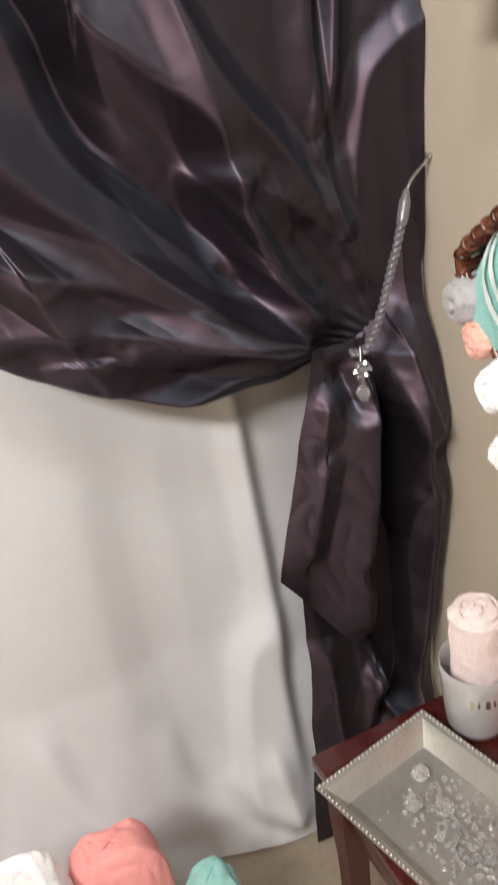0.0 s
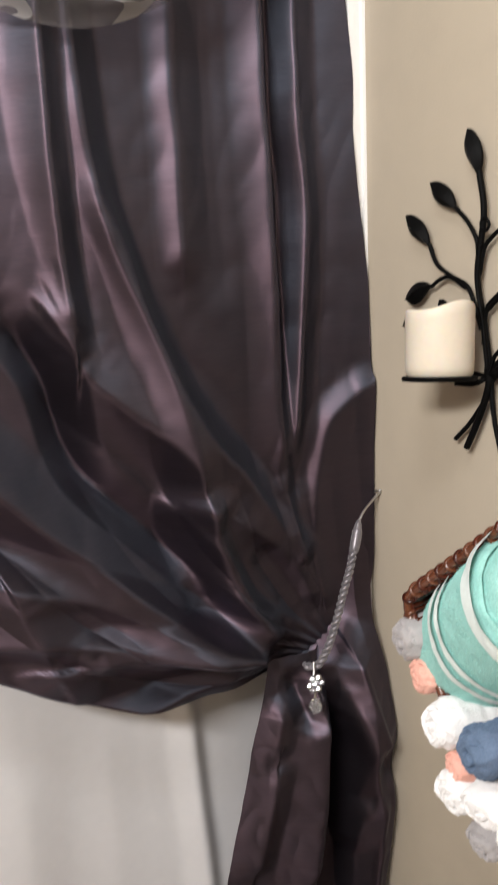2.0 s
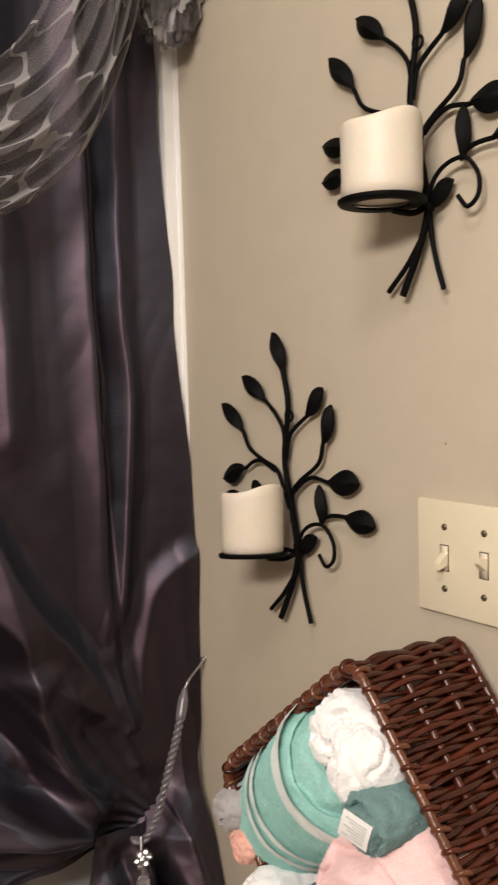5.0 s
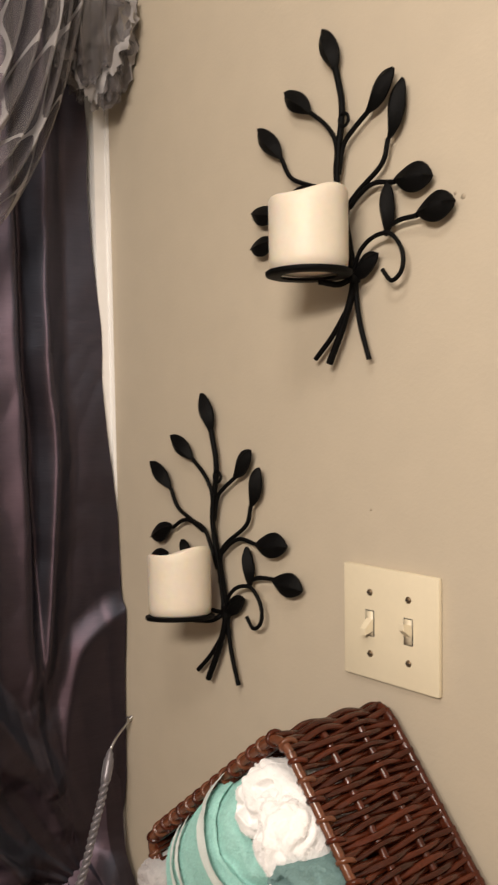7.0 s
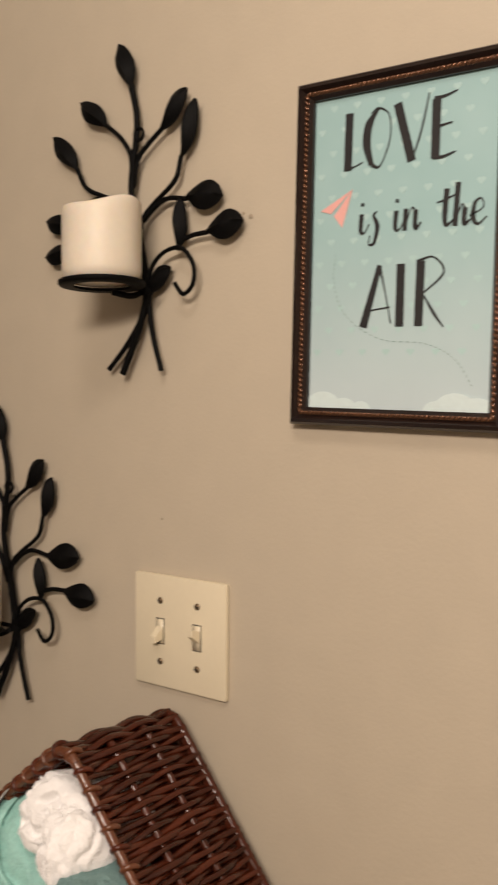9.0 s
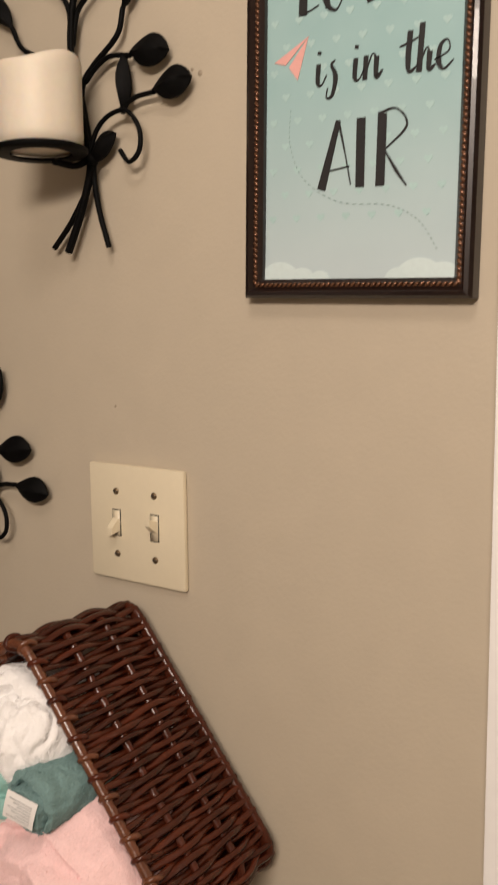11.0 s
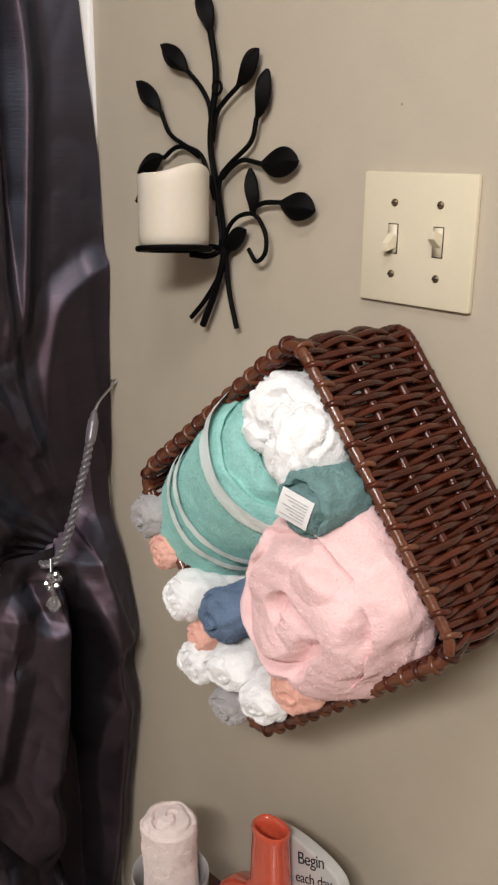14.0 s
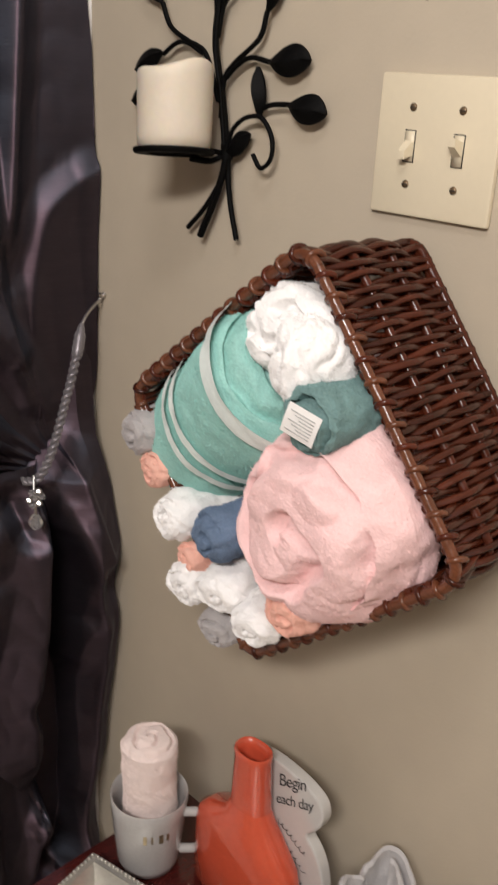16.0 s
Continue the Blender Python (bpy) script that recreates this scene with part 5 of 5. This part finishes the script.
for k in range(760):
    gy = rnd.uniform(-0.27, -0.055)
    gx = rnd.gauss(0.008, 0.028)
    if abs(gx) > 0.052 or (gy > -0.10 and rnd.random() < 0.6):
        continue
    r = rnd.uniform(0.0014, 0.0034)
    gem(pile, M @ Vector((gx, gy, 0.0042 + r * rnd.uniform(0.9, 2.0))), r, rnd.uniform(0.8, 1.2))
tagged(part("crystal_chips", pile, CRYSTAL, smooth=False), "scattered clear crystal chips filling the tray", "crystal chips", kind="stuff")

mug = thing("mug", "white glazed ceramic mug with lettering and a handle", "mug", (-0.124, 0.165, TOP))
part("cup", Shape().lathe([(0.0, 0.004), (0.030, 0.001), (0.034, 0.003), (0.036, 0.012), (0.039, 0.040), (0.0425, 0.080), (0.0438, 0.097), (0.0430, 0.0985), (0.0412, 0.097), (0.0395, 0.080), (0.034, 0.015), (0.0, 0.012)], (0, 0, 0), 64), MUG_GLAZE, mug)
hd = Vector((0.55, -0.83, 0)).normalized()
part("handle", Shape().tube(curve([hd * 0.040 + Vector((0, 0, 0.078)), hd * 0.060 + Vector((0, 0, 0.080)), hd * 0.068 + Vector((0, 0, 0.058)), hd * 0.058 + Vector((0, 0, 0.032)), hd * 0.038 + Vector((0, 0, 0.024))], 10), 0.0055, 12), MUG_GLAZE, mug)
for k, (a, h, w, z) in enumerate(((222, 0.012, 0.10, 0.066), (234, 0.010, 0.05, 0.066), (246, 0.012, 0.12, 0.066), (258, 0.009, 0.08, 0.066))):
    a0 = radians(a)
    part("print_mark", Shape().grid([[(0.0418 * math.cos(a0 + w * u), 0.0418 * math.sin(a0 + w * u), z + h * (v - 0.5)) for v in (0, 0.5, 1)] for u in (0, 0.5, 1)]), GOLD, mug)
blush = towel_roll("washcloth", (-0.124, 0.166, TOP + 0.170), (-0.06, -0.05, 1.0), 0.031, 0.150, T_BLUSH, "pale blush washcloth rolled up in the mug", 2.0, 0.09, 1.0, 60.0, (), 0.8, spiral=0.006, puff=0.22)
blush["group"] = ""

vase = thing("bottle_vase", "glossy orange-red bottle vase standing before a white heart plaque", "vase", (-0.085, 0.048, TOP))


def slab(widths, sides=40):
    """A flattened bottle: (half width to +y, half width to -y, half depth, height)."""
    rows = []
    for k in range(sides):
        a = 2 * math.pi * k / sides
        ca, sa = math.cos(a), math.sin(a)
        col = []
        for wp, wm, d, h in widths:
            p = 0.82
            cy = math.copysign(abs(sa) ** p, sa) * (wp if sa > 0 else wm)
            cx = math.copysign(abs(ca) ** p, ca) * d
            col.append((cx, cy, h))
        rows.append(col)
    return Shape().grid(rows, closed_u=True)


part("body", slab([(0.0, 0.0, 0.0, 0.003), (0.070, 0.068, 0.022, 0.0), (0.074, 0.072, 0.025, 0.006), (0.074, 0.074, 0.026, 0.058), (0.073, 0.066, 0.026, 0.085), (0.068, 0.052, 0.025, 0.100), (0.052, 0.040, 0.023, 0.114), (0.028, 0.031, 0.020, 0.126), (0.0215, 0.025, 0.017, 0.140)]), ORANGE, vase)
part("neck", slab([(0.0215, 0.025, 0.017, 0.140), (0.0205, 0.021, 0.015, 0.200), (0.0215, 0.022, 0.016, 0.206), (0.0205, 0.0210, 0.0150, 0.2085), (0.0175, 0.0178, 0.0120, 0.2070), (0.016, 0.016, 0.010, 0.198), (0.015, 0.015, 0.010, 0.150), (0.0, 0.0, 0.0, 0.140)]), ORANGE, vase)

plaque = thing("heart_plaque", "white glazed ceramic heart plaque with handwritten lines", "plaque", (-0.058, 0.010, TOP))
out = [(0.055, 0.178), (0.030, 0.183), (0.002, 0.180), (-0.022, 0.171), (-0.037, 0.156), (-0.041, 0.138), (-0.034, 0.120), (-0.023, 0.108), (-0.036, 0.096), (-0.046, 0.080), (-0.051, 0.058), (-0.047, 0.034), (-0.034, 0.014), (-0.010, 0.002), (0.025, 0.0), (0.055, 0.004), (0.066, 0.05), (0.070, 0.11), (0.066, 0.155)]
smooth_out = [tuple(p.xy) for p in curve([(a - 0.003, np.interp(b, [0, 0.12, 0.156, 0.183], [0, 0.142, 0.176, 0.193]), 0) for a, b in out + [out[0]]], 5)[:-1]]
part("heart", Shape().prism(smooth_out, -0.008, 0.006), CERAMIC, plaque, smooth=False, bevel=0.0025)
for k, (word, wy, wz, tall) in enumerate((("Begin", 0.016, 0.166, 0.020), ("each day", 0.018, 0.142, 0.017))):
    text = bpy.data.curves.new("script_word", "FONT")
    text.body, text.size, text.extrude, text.shear, text.space_character = word, tall, 0.0001, 0.35, 0.92
    text.materials.append(INK)
    ob = new("script_word", text)
    ob.parent = plaque
    # upright on the plaque's face, reading towards -y, the line sloping down
    ob.matrix_basis = pose(-0.0085, wy, wz) @ Matrix.Rotation(radians(-24), 4, "X") @ Matrix(((0, 0, -1, 0), (-1, 0, 0, 0), (0, 1, 0, 0), (0, 0, 0, 1)))
for k in range(2, 6):
    zz = 0.172 - 0.0245 * k
    yy = 0.012 - 0.012 * (k > 2) - 0.003 * (k % 2)
    long = (0.034, 0.046, 0.040, 0.026, 0.036, 0.030)[k]
    sh = Shape()
    n = int(long / 0.0062 * 8)
    pts = []
    for i in range(n):
        trav, ph = i / n, 2 * math.pi * i / 8
        tall = 0.0022 + 0.0058 * max(0.0, nz((i // 8) * 1.7, k * 3.1, 2.0)) + 0.0012 * nz(i * 0.4, k, 7.0)
        pts.append((yy - long * trav + 0.0019 * math.sin(ph), zz - 0.020 * trav + tall * math.cos(ph + 0.5)))
    stroke(sh, pts, (0.0006, 0.0011, 0.0005, 0.0010), -0.0092)
    part("script_line", sh, INK, plaque, smooth=False)



def standing_cloth(at, mat, label):
    """A washcloth stood up on its edge, rolled round loosely so that its top gapes."""
    ob = thing("washcloth", label, "towel", at)
    rows, n, m = [], 120, 40
    for i in range(n + 1):
        a = 2.25 * math.pi * i / n - 0.4
        lip = 0.136 + 0.010 * math.sin(a + 0.6) + 0.008 * math.sin(3.1 * a) + 0.006 * nz(a * 2, 3.0)
        col = []
        for j in range(m + 1):
            u = j / m
            r = 0.034 + 0.020 * (1 - u) - 0.007 * i / n + 0.008 * math.sin(2.6 * a + 1.0) * u + 0.008 * nz(math.cos(a) * 2, math.sin(a) * 2, u * 2.5) + 0.004 * u ** 6 + 0.004 * abs(nz(a * 3, u * 5, 9.0))
            col.append(Vector((0.85 * r * math.cos(a), 1.15 * r * math.sin(a), 0.002 + lip * u)))
        rows.append(col)
    shape = Shape().grid(rows)
    inner = [[p - Vector((p.x, p.y, 0)).normalized() * 0.0060 for p in col] for col in rows]
    shape.grid([list(reversed(col)) for col in inner])
    shape.grid([[a[-1], (a[-1] + b[-1]) / 2 + Vector((0, 0, 0.0035)), b[-1]] for a, b in zip(rows, inner)])
    part("cloth", shape, mat, ob)
    terry_pile(rows, 30000, 0.0022, mat, ob, wrap=False)
    return ob


standing_cloth((-0.074, -0.120, TOP), T_PALE, "pale grey washcloth standing loosely rolled on the table")

# ---------------------------------------------------------------- towels on the floor before the liner
for centre, size, mt, lb, sd, amp in (((-0.555, 0.315, 0.180), (0.066, 0.048, 0.180), T_CORAL, "coral pink bath towel folded upright on the floor", 3.0, 0.05), ((-0.452, 0.270, 0.140), (0.040, 0.036, 0.140), T_TEAL, "teal towel folded upright on the floor", 8.0, 0.06), ((-0.672, 0.290, 0.200), (0.070, 0.060, 0.200), T_WHITE, "white bath towel folded upright on the floor", 13.0, 0.06)):
    o = bundle("bath_towel", centre, size, mt, lb, sd, amp, 0.0, 0.55)
    o["group"] = "towels on the floor"
